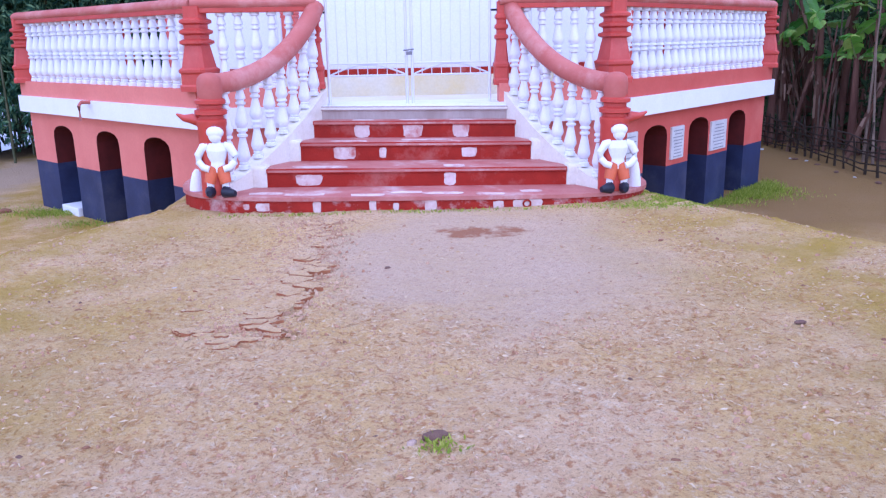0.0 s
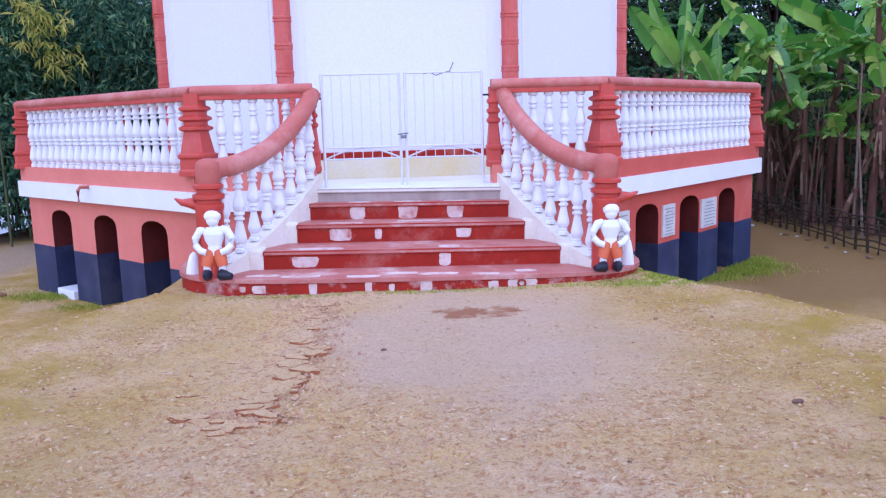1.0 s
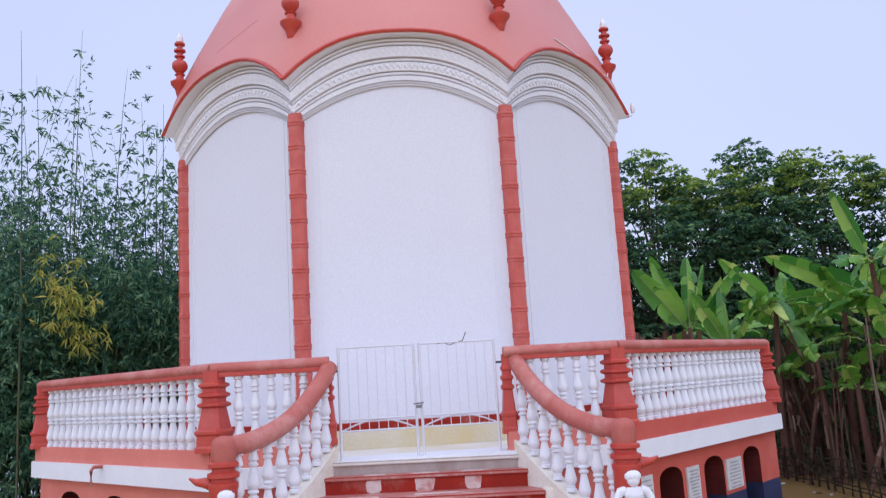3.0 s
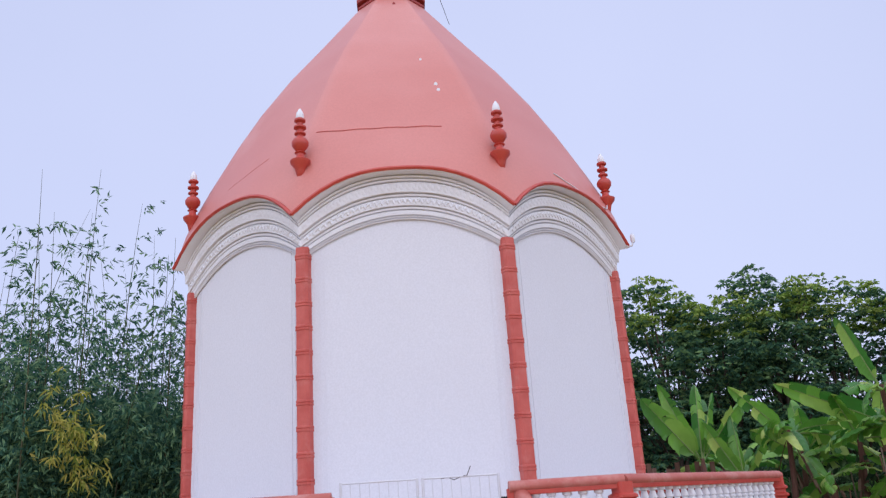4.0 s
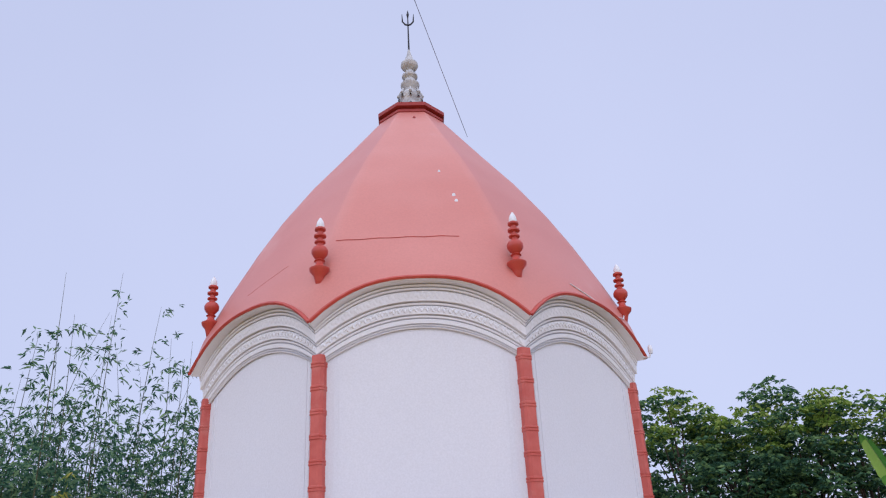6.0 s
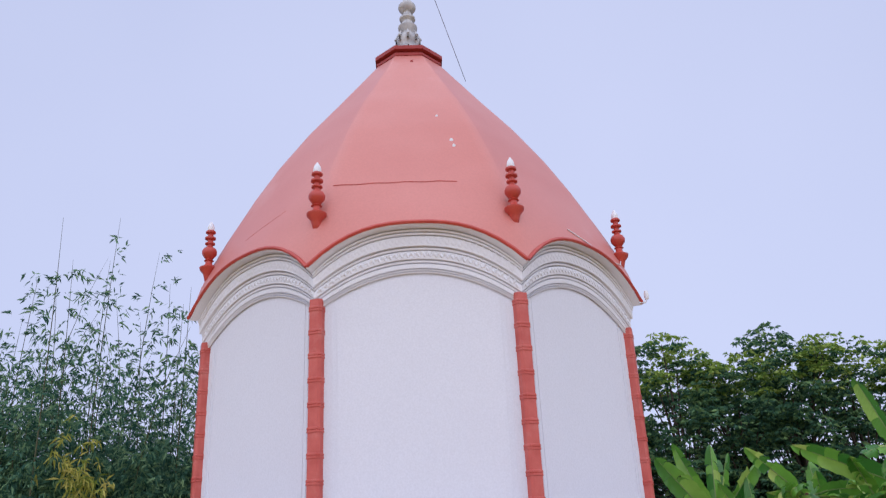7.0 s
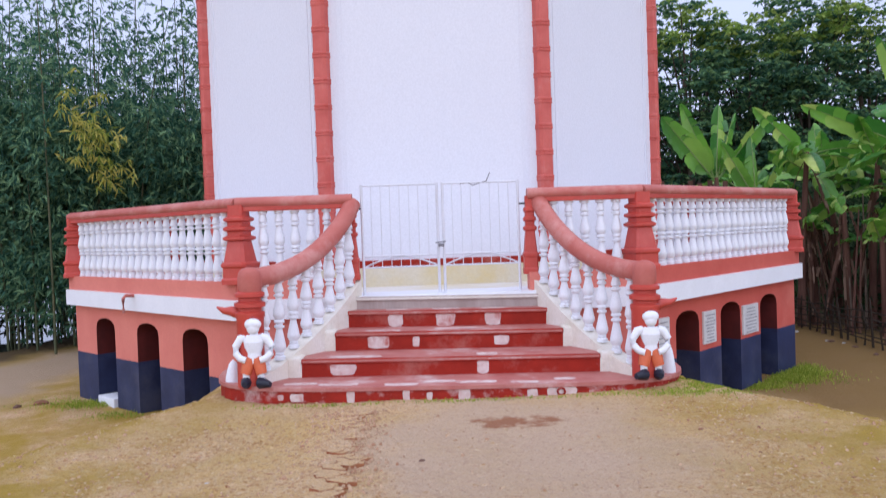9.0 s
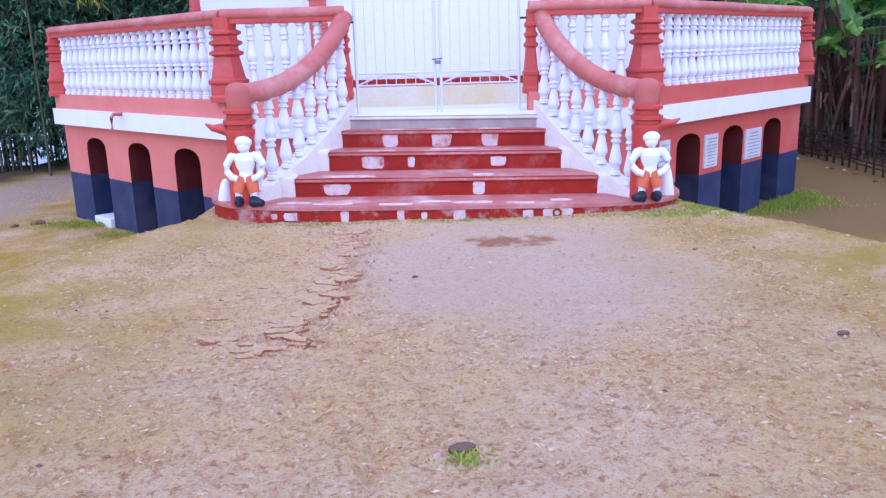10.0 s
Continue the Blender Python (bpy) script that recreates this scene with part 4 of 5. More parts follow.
# greens lowered to carry the gloom beneath the banana leaves
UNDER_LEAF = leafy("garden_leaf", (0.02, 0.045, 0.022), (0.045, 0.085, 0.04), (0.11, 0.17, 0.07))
BANANA_LEAF = leafy("banana_leaf", (0.05, 0.21, 0.03), (0.22, 0.48, 0.06), (0.62, 0.74, 0.18), 0.35)
bn, bl_ = BANANA_LEAF.node_tree.nodes, BANANA_LEAF.node_tree.links
vein = bn.new("ShaderNodeTexWave")
vein.inputs["Scale"].default_value, vein.inputs["Distortion"].default_value, vein.inputs["Detail"].default_value = 14.0, 2.5, 2.0
vco = bn.new("ShaderNodeTexCoord")
bl_.new(vco.outputs["Object"], vein.inputs["Vector"])
vbp = bn.new("ShaderNodeBump")
vbp.inputs["Strength"].default_value, vbp.inputs["Distance"].default_value = 0.18, 0.02
bl_.new(vein.outputs["Fac"], vbp.inputs["Height"])
blotch = bn.new("ShaderNodeTexNoise")
blotch.inputs["Scale"].default_value, blotch.inputs["Detail"].default_value = 2.2, 5.0
bl_.new(vco.outputs["Object"], blotch.inputs["Vector"])
tone = bn.new("ShaderNodeMapRange")
tone.inputs[1].default_value, tone.inputs[2].default_value, tone.inputs[3].default_value, tone.inputs[4].default_value = 0.35, 0.75, 0.0, 0.5
bl_.new(blotch.outputs["Fac"], tone.inputs[0])
aged = bn.new("ShaderNodeMix")
aged.data_type = "RGBA"
aged.inputs[7].default_value = (0.06, 0.17, 0.03, 1)
bl_.new(tone.outputs[0], aged.inputs[0])
bl_.new(bn["Color Ramp"].outputs[0], aged.inputs[6])
bl_.new(aged.outputs[2], bn["Principled BSDF"].inputs["Base Color"])
bl_.new(aged.outputs[2], bn["Translucent BSDF"].inputs["Color"])
bl_.new(vbp.outputs[0], bn["Principled BSDF"].inputs["Normal"])
bn["Principled BSDF"].inputs["Roughness"].default_value = 0.33
bn["Principled BSDF"].inputs["Specular IOR Level"].default_value = 0.6
BANANA_RIB = surface("banana_midrib", (0.25, 0.34, 0.12), None, 0.5, 8, 60, 0.05)
STEM = surface("banana_stem", (0.10, 0.045, 0.034), (0.17, 0.085, 0.062), 0.85, 9, 40, 0.6, (0.24, 0.13, 0.095), 0.7, stretch=(1, 1, 0.15))
BARK = surface("tree_bark", (0.06, 0.045, 0.035), (0.10, 0.08, 0.06), 0.9, 4, 40, 0.4, stretch=(1, 1, 0.3))
CULM = surface("bamboo_culm", (0.05, 0.065, 0.03), (0.10, 0.10, 0.05), 0.5, 4, 40, 0.1)
SHEATH = surface("dry_sheath", (0.26, 0.14, 0.105), (0.16, 0.08, 0.06), 0.85, 6, 40, 0.4, (0.40, 0.28, 0.22), 0.6, stretch=(1, 1, 0.2))
DRY_STALK = surface("dry_stalk", (0.24, 0.18, 0.14), (0.14, 0.10, 0.075), 0.85, 5, 50, 0.3)
STICK = surface("weathered_stick", (0.028, 0.020, 0.015), (0.06, 0.045, 0.034), 0.9, 5, 50, 0.3)
GRASS = leafy("green_grass", (0.18, 0.26, 0.03), (0.32, 0.39, 0.045), (0.48, 0.50, 0.11))
STRAW = leafy("dry_grass", (0.42, 0.23, 0.10), (0.56, 0.38, 0.20), (0.72, 0.60, 0.43), 0.9)

# ---- bamboo beside the temple ----
def fan(P, D, c, out, rnd, count):
    """A fan of narrow leaves that droop from one twig end."""
    for _ in range(count):
        P.append(c + rnd.normal(size=3) * 0.02)
        D.append(out * 0.8 + rnd.normal(size=3) * 0.55 + np.array([0, 0, -0.35]))


def bamboo(x, y, spread, count, height, seed, dense, low=0.3, mass=5.7, yellow=False):
    """Culms with fans of leaves: a closed mass up to `mass`, thinning out to single sprays above."""
    rnd = np.random.default_rng(seed)
    z0 = ground_z(x, y)
    clump = thing("bamboo_clump", pose(x, y, z0), "dense dark green bamboo clump with feathery tips", "bamboo", "bamboo beside the temple")
    P, D = [], []
    for i in range(count):
        a = rnd.uniform(0, 2 * math.pi)
        r = spread * math.sqrt(rnd.uniform()) * 0.62
        b = np.array([r * math.cos(a), r * math.sin(a), 0])
        h = height * (rnd.uniform(0.6, 0.92) if i % 4 else rnd.uniform(0.92, 1.15))
        lean = np.array([math.cos(a), math.sin(a), 0]) * rnd.uniform(0.02, 0.20) * h
        n = 9
        pts = [b + lean * (t ** 2.5) + np.array([0, 0, h * (t - 0.06 * t ** 4)]) for t in np.linspace(0, 1, n)]
        part("culm", tube(bmesh.new(), [tuple(p) for p in pts], [0.028 * (1 - 0.9 * k / (n - 1)) for k in range(n)], 6), CULM, clump, smooth=60)
        for _ in range(int(17 * h)):
            t = rnd.uniform(0.25, 1.0)
            c = b + lean * t ** 2.5 + np.array([0, 0, h * (t - 0.06 * t ** 4)])
            if c[2] > mass and rnd.uniform() > 0.06 + 0.94 * math.exp(-(c[2] - mass) / 1.5):
                continue
            br = rnd.normal(size=3) * np.array([1, 1, 0.3])
            br /= np.linalg.norm(br)
            for q in (0.45, 0.75, 1.0):
                fan(P, D, c + br * q * rnd.uniform(0.3, 0.95), br, rnd, 3)
    for _ in range(dense):
        a, q = rnd.uniform(0, 2 * math.pi), rnd.uniform() ** 0.3
        top = mass * (0.82 + 0.22 * rnd.uniform())
        zz = low + (top - low) * rnd.uniform() ** 0.85
        if zz < 1.0 and rnd.uniform() < 0.5:
            continue
        out = np.array([math.cos(a), math.sin(a), 0])
        c = out * spread * 0.62 * q * (0.8 + 0.2 * math.sin(zz * 2.3 + a)) + np.array([0, 0, zz])
        for _ in range(2):
            fan(P, D, c + rnd.normal(size=3) * 0.16, out * 0.7, rnd, 5)
    n = len(P)
    cloud("foliage", P, D, rnd.uniform(0.11, 0.23, n), rnd.uniform(0.015, 0.030, n), BAMBOO_LEAF, clump)
    if yellow:
        P, D = [], []
        for i in range(95):
            t = rnd.uniform()
            c = np.array([0.75 + 0.75 * t, -spread * 0.62, 4.95 - 1.5 * t]) + rnd.normal(size=3) * np.array([0.26, 0.12, 0.30])
            fan(P, D, c, np.array([0.3, -0.4, -0.4]), rnd, 5)
        n = len(P)
        cloud("yellow_foliage", P, D, rnd.uniform(0.16, 0.28, n), rnd.uniform(0.014, 0.024, n), BAMBOO_YELLOW, clump, "yellowing bamboo leaves")


bamboo(-5.6, 4.6, 3.0, 22, 8.2, 1, 2600, 0.2, 4.9)
bamboo(-7.7, 4.2, 3.0, 24, 9.8, 2, 2600, 0.3, 4.9, True)
bamboo(-9.9, 4.4, 3.2, 22, 10.2, 3, 2200, 1.3, 5.2)
bamboo(-12.4, 4.6, 3.4, 16, 9.0, 4, 1300, 1.3, 5.0)
bamboo(-6.6, 7.6, 3.6, 14, 9.0, 5, 1300, 0.3, 5.0)
bamboo(-10.4, 8.4, 3.8, 14, 9.8, 6, 1000, 1.9, 5.2)
bamboo(-15.5, 7.0, 4.0, 14, 9.0, 7, 900, 1.9)

pond = bpy.data.materials.new("pond_water")
pond.use_nodes = True
pb = pond.node_tree.nodes["Principled BSDF"]
pb.inputs["Base Color"].default_value, pb.inputs["Roughness"].default_value = (0.05, 0.06, 0.05, 1), 0.06
wv = pond.node_tree.nodes.new("ShaderNodeTexNoise")
wv.inputs["Scale"].default_value = 3.0
wb = pond.node_tree.nodes.new("ShaderNodeBump")
wb.inputs["Strength"].default_value, wb.inputs["Distance"].default_value = 0.1, 0.02
pond.node_tree.links.new(wv.outputs["Fac"], wb.inputs["Height"])
pond.node_tree.links.new(wb.outputs[0], pb.inputs["Normal"])
bm = slab(bmesh.new(), [(-36, 7), (-10.0, 7), (-9.4, 14), (-9.8, 36), (-36, 36)], -1.3, -1.08)
tagged(part("water", bm, pond, None), "still pond water behind the bamboo", "water", kind="structure")


# ---- broad-leaved trees behind ----
def tree(x, y, height, width, seed, heads=84, tips=15):
    """Spreading tree: limbs to leaf heads, each a group of drooping whorls; young pale whorls on top."""
    rnd = np.random.default_rng(seed)
    z0 = ground_z(x, y)
    t = thing("tree", pose(x, y, z0), "dark green broad-leaved tree with a rounded uneven crown", "tree", "trees behind the temple")
    bm = bmesh.new()
    tube(bm, [(0, 0, -0.1), (0.05, 0, height * 0.3), (0.0, 0.1, height * 0.6)], [0.17, 0.13, 0.08], 10)
    part("trunk", bm, BARK, t, smooth=60)
    P, D, PY, DY = [], [], [], []
    spots = []
    for i in range(heads):
        a = rnd.uniform(0, 2 * math.pi)
        zz = 0.30 + 0.68 * (i + rnd.uniform()) / heads
        r = width * 0.5 * math.sqrt(max(0.04, 1 - ((zz - 0.60) / 0.46) ** 2)) * math.sqrt(rnd.uniform(0.15, 1.0))
        spots.append(np.array([r * math.cos(a), r * math.sin(a), zz * height]))
    for hd in spots[::3]:
        part("limb", tube(bmesh.new(), [(0, 0.03, height * 0.3), tuple(hd * np.array([0.4, 0.4, 0.78])), tuple(hd)], [0.06, 0.035, 0.010], 6), BARK, t, smooth=60)
    for hd in spots:
        size = rnd.uniform(0.40, 0.75)
        young = hd[2] > height * 0.80 and rnd.uniform() < 0.85
        for _ in range(tips):
            v = rnd.normal(size=3)
            v /= np.linalg.norm(v)
            c = hd + v * size * rnd.uniform(0.5, 1.0) * np.array([1.1, 1.1, 0.6])
            pale = young and v[2] > -0.1
            turn = rnd.uniform(0, 2 * math.pi)
            for k in range(8):
                b = turn + 2 * math.pi * k / 8
                d = np.array([math.cos(b), math.sin(b), rnd.uniform(-0.45, 0.35)])
                (PY if pale else P).append(c + d * 0.03)
                (DY if pale else D).append(d)
    n = len(P)
    cloud("crown", P, D, rnd.uniform(0.14, 0.25, n), rnd.uniform(0.035, 0.06, n), TREE_LEAF, t, bend=0.4)
    if PY:
        n = len(PY)
        cloud("young_leaves", PY, DY, rnd.uniform(0.13, 0.23, n), rnd.uniform(0.035, 0.06, n), YOUNG_LEAF, t, "pale yellow-green young leaves", bend=0.4)


for i, (x, y, h, w) in enumerate(((5.6, 12.8, 8.7, 4.8), (8.4, 12.0, 9.2, 4.2), (10.6, 12.6, 8.8, 4.0), (12.3, 12.0, 9.5, 3.4), (14.4, 12.2, 8.9, 4.2), (17.2, 11.6, 8.8, 4.6), (20.4, 11.0, 8.8, 4.8),
                                 (9.6, 15.2, 8.9, 5.0), (13.6, 15.4, 8.9, 5.0), (1.5, 14.5, 7.4, 4.6), (-2.5, 14.5, 7.4, 4.6))):
    tree(x, y, h, w, 100 + i)


# ---- banana plants ----
def banana_leaf(length, width, rise, droop, rnd, tears=5):
    """One leaf along +x: arching midrib, folded blade whose edge is slit into hanging strips."""
    bm = bmesh.new()
    n = 26
    rib = [Vector((length * (i / n) * math.cos(rise), 0, length * ((i / n) * math.sin(rise) - droop * (i / n) ** 2.3))) for i in range(n + 1)]
    for sd in (-1, 1):
        slits = {rnd.randrange(4, n - 1) for _ in range(tears)}
        prev, sag, shift = None, 0.0, 0.0

        def row_at(i, sag, shift):
            t = i / n
            w = width * min(1.0, ((t - 0.12) / 0.16) ** 0.5 if t > 0.12 else 0.0) * (max(0.0, 1 - t ** 4.5)) ** 0.55 + 0.01
            if t < 0.13:
                w = 0.012
            w *= 1 + 0.05 * math.sin(i * 2.1 + sd)
            return [bm.verts.new(rib[i] + Vector(((0.16 * width + shift) * f, sd * w * f * (1 - 0.25 * sag * f), w * (0.42 * f - (0.40 + sag) * f * f) + 0.014 * math.sin(i * 1.9 + 3 * f)))) for f in (0.0, 0.35, 0.7, 1.0)]

        for i in range(n + 1):
            row = row_at(i, sag, shift)
            if prev:
                for a in range(3):
                    bm.faces.new((prev[a], row[a], row[a + 1], prev[a + 1]))
            prev = row
            if i in slits:
                sag, shift = rnd.uniform(0.0, 0.75), rnd.uniform(-0.01, 0.05)
                prev = row_at(i, sag, shift)
    return bm, rib


def banana(x, y, height, seed, leaves=7, scale=1.0, dry=6, fronds=()):
    """A stem, fronds given as (azimuth, rise, length, half width, droop, roll), more at random, and hanging dry strips."""
    rnd = random.Random(seed)
    z0 = ground_z(x, y)
    b = thing("banana_plant", pose(x, y, z0), "banana plant with broad torn green leaves and a brown sheathed stem", "banana plant", "banana plants by the fence")
    lean = rnd.uniform(-0.2, 0.2)
    part("stem", tube(bmesh.new(), [(0, 0, -0.05), (lean * 0.2, 0, height * 0.4), (lean, 0, height)], [0.085, 0.07, 0.045], 10), STEM, b, "brown papery banana stem", smooth=60)
    specs = list(fronds)
    for i in range(leaves):
        rise = rnd.uniform(35, 78) if rnd.random() < 0.45 else rnd.uniform(5, 40)
        specs.append((360 * i * 0.618 + rnd.uniform(-20, 20), rise, scale * rnd.uniform(1.4, 2.3), scale * rnd.uniform(0.20, 0.30), rnd.uniform(0.25, 0.8) * (1.2 - rise / 115), rnd.uniform(-65, 65)))
    for az, rise, L, w, droop, roll in specs:
        bm, rib = banana_leaf(L, w, radians(rise), droop, rnd, rnd.randrange(3, 9))
        ob = part("leaf", bm, BANANA_LEAF, b, smooth=80)
        ob.matrix_basis = pose(lean, 0, height - 0.1, 0, 0, az) @ Matrix.Rotation(radians(roll), 4, Vector((math.cos(radians(rise)), 0, math.sin(radians(rise)))))
        part("midrib", tube(bmesh.new(), [tuple(p) for p in rib], [0.020 * (1 - 0.8 * k / 26) for k in range(27)], 5), BANANA_RIB, ob)
    for i in range(dry):
        az = rnd.uniform(0, 360)
        bm, rib = banana_leaf(rnd.uniform(0.7, 1.7), rnd.uniform(0.015, 0.045), radians(rnd.uniform(-84, -55)), 0.3, rnd, 7)
        ob = part("dry_leaf", bm, WITHERED, b, "hanging dry brown leaf", smooth=80)
        ob.matrix_basis = pose(lean * 0.8, 0, height * rnd.uniform(0.5, 0.98), 0, 0, az)


banana(6.2, 3.3, 3.1, 1, 0, 0.8, 5, ((188, 50, 1.95, 0.26, 0.10, 62), (172, 68, 1.9, 0.16, 0.05, 70), (40, 84, 1.75, 0.16, 0.05, 40), (2, 52, 1.9, 0.24, 0.08, -58), (120, 60, 1.7, 0.2, 0.1, 30), (60, 65, 1.7, 0.22, 0.1, -30), (20, 72, 1.6, 0.16, 0.05, -60)))
banana(7.35, 2.3, 3.5, 2, 2, 0.8, 8, ((178, 45, 1.5, 0.18, 0.05, 60), (10, 20, 1.5, 0.19, 0.5, -50), (200, 20, 1.4, 0.20, 0.6, 55), (250, 10, 1.2, 0.2, 0.5, 10)))
banana(9.3, 1.4, 3.5, 3, 2, 0.8, 9, ((180, 24, 2.5, 0.24, 0.10, 62), (195, 0, 1.8, 0.22, 0.25, 40), (240, 20, 1.5, 0.22, 0.6, 20)))
banana(8.8, 0.7, 4.1, 4, 2, 0.8, 9, ((140, 72, 1.6, 0.20, 0.05, 55), (345, 28, 1.7, 0.22, 0.65, -55), (215, -5, 1.5, 0.22, 0.3, 45), (275, 15, 1.3, 0.2, 0.6, 10)))
banana(9.75, 0.2, 4.7, 5, 2, 0.8, 8, ((165, 72, 1.9, 0.22, 0.1, 60), (190, 0, 1.7, 0.24, 0.4, 50)))
banana(8.2, -0.2, 2.5, 6, 4, 0.65, 10)
banana(10.2, 1.9, 3.5, 7, 6, 0.9, 6)
banana(10.4, 3.8, 3.4, 8, 6, 0.9, 5)
banana(7.6, 6.2, 3.1, 9, 6, 0.8)
banana(11.6, 0.0, 3.4, 10, 6, 0.9)
banana(9.4, 5.4, 3.2, 11, 6, 0.85)
banana(5.5, 6.0, 2.7, 12, 6, 0.75)
banana(7.9, 1.5, 2.6, 13, 4, 0.65, 10)
banana(8.6, 3.2, 2.9, 14, 6, 0.8, 7)
banana(7.0, 4.6, 2.7, 15, 6, 0.75, 5)
banana(8.1, 0.6, 1.8, 16, 6, 0.6, 5)
banana(8.9, -0.8, 2.0, 17, 6, 0.6, 6)
banana(7.7, 2.4, 2.0, 18, 6, 0.6, 5)
banana(9.2, -1.7, 2.7, 19, 6, 0.7, 9)
banana(8.9, 2.2, 2.4, 20, 6, 0.65, 6)
banana(6.9, 3.0, 2.7, 21, 3, 0.7, 3, ((170, 62, 1.5, 0.18, 0.1, 60), (15, 55, 1.5, 0.2, 0.1, -55), (80, 80, 1.5, 0.16, 0.1, 30)))
banana(7.9, 3.0, 3.1, 22, 4, 0.75, 5, ((190, 30, 1.7, 0.22, 0.3, 60), (0, 45, 1.6, 0.2, 0.2, -60)))
banana(8.4, 1.6, 3.3, 23, 3, 0.75, 8, ((200, 10, 1.5, 0.22, 0.5, 50), (330, 5, 1.4, 0.22, 0.5, -50), (260, 40, 1.2, 0.2, 0.4, 10)))

# near-black leaf mass added to paint the shade inside the bamboo
rnd = np.random.default_rng(51)
P, D = [], []
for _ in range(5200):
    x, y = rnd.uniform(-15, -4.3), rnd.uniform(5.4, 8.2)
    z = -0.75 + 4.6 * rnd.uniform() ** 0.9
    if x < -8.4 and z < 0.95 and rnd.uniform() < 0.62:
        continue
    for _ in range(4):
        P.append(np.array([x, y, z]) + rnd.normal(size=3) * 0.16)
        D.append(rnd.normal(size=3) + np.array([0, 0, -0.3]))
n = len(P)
ob = cloud("bamboo_shade_fill", P, D, rnd.uniform(0.18, 0.40, n), rnd.uniform(0.02, 0.05, n), SHADE_LEAF, None)
tagged(ob, "tangled near-black leaf mass added for the shade inside the bamboo", "undergrowth", kind="stuff")

# undergrowth beyond the fence, and far woods
rnd = np.random.default_rng(50)
P, D = [], []
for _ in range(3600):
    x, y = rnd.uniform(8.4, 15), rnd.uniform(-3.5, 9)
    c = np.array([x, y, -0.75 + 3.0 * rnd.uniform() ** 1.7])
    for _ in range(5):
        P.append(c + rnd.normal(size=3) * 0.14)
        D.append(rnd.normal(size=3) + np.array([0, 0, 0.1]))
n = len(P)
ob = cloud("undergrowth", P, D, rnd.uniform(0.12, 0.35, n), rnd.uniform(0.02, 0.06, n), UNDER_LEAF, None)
tagged(ob, "tangled undergrowth below the banana plants, leaf colour toned down for shade", "undergrowth", kind="stuff")
# far woods take the same shade-darkened leaf colour
P, D = [], []
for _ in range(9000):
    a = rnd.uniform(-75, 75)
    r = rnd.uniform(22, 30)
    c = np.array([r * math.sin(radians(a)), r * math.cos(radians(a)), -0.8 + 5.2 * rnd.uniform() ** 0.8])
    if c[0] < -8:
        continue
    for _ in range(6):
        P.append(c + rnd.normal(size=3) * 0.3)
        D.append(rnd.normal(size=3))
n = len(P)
ob = cloud("far_woods", P, D, rnd.uniform(0.3, 0.6, n), rnd.uniform(0.08, 0.16, n), SHADE_LEAF, None)
tagged(ob, "dark far woods behind the temple", "woods", kind="stuff")

# ---- wattle fence ----
fence = thing("wattle_fence", Matrix(), "low dark wattle fence of crooked sticks", "fence")
rnd = random.Random(9)


def fence_x(y):
    return 7.22 + 0.05 * math.sin(y * 1.3)


for i in range(34):
    y = -4.2 + 0.30 * i + rnd.uniform(-0.05, 0.05)
    h = rnd.uniform(0.5, 0.85)
    x = fence_x(y)
    z = ground_z(x, y)
    bm = tube(bmesh.new(), [(x, y, z - 0.05), (x + rnd.uniform(-0.03, 0.03), y + rnd.uniform(-0.04, 0.04), z + h * 0.5), (x + rnd.uniform(-0.06, 0.06), y + rnd.uniform(-0.08, 0.08), z + h)], [0.024, 0.020, 0.013], 6)
    part("stake", bm, STICK, fence)
for j in range(6):
    zz = -0.66 + 0.095 * j
    bm = tube(bmesh.new(), [(fence_x(-4.4 + 0.5 * i) + 0.035 * (-1) ** (i + j), -4.4 + 0.5 * i, zz + rnd.uniform(-0.035, 0.035)) for i in range(22)], 0.013, 5)
    part("rail", bm, STICK, fence)
dryf = thing("dry_leaf_screen", Matrix(), "brown screen of dry banana leaf sheaths behind the terrace", "screen")
for i in range(30):
    x = 4.2 + 0.10 * i
    y = 4.5 - 0.22 * (x - 4.2) + rnd.uniform(-0.04, 0.04)
    z = ground_z(x, y)
    bm = bmesh.new()
    h = rnd.uniform(2.75, 3.1)
    box(bm, x - 0.055, x + 0.05, y, y + 0.03, z, z + h, 0.008)
    part("slat", bm, SHEATH, dryf)
# slim poles among the plants
for i in range(34):
    x, y = rnd.uniform(7.5, 10.0), rnd.uniform(-2.5, 3.5)
    z = ground_z(x, y)
    h = rnd.uniform(1.6, 3.0)
    p = thing("garden_pole", Matrix(), "thin leaning grey-brown pole among banana plants", "pole", "poles among the plants")
    part("stick", tube(bmesh.new(), [(x, y, z), (x + rnd.uniform(-0.2, 0.2), y + rnd.uniform(-0.2, 0.2), z + h)], [0.028, 0.012], 6), DRY_STALK if i % 3 else STEM, p)

# ---- crust with a ragged edge, litter, grass ----
def crust_edge(y):
    """The ragged edge's x at y: short straight breaks that step in and out."""
    k = math.floor(y / 0.13)
    step_in = random.Random(k * 7 + 3).uniform(-0.075, 0.075)
    return -0.71 - 0.10 * max(0.0, -8.9 - y) + step_in + 0.03 * noise.noise(Vector((0, y * 9, 7)))


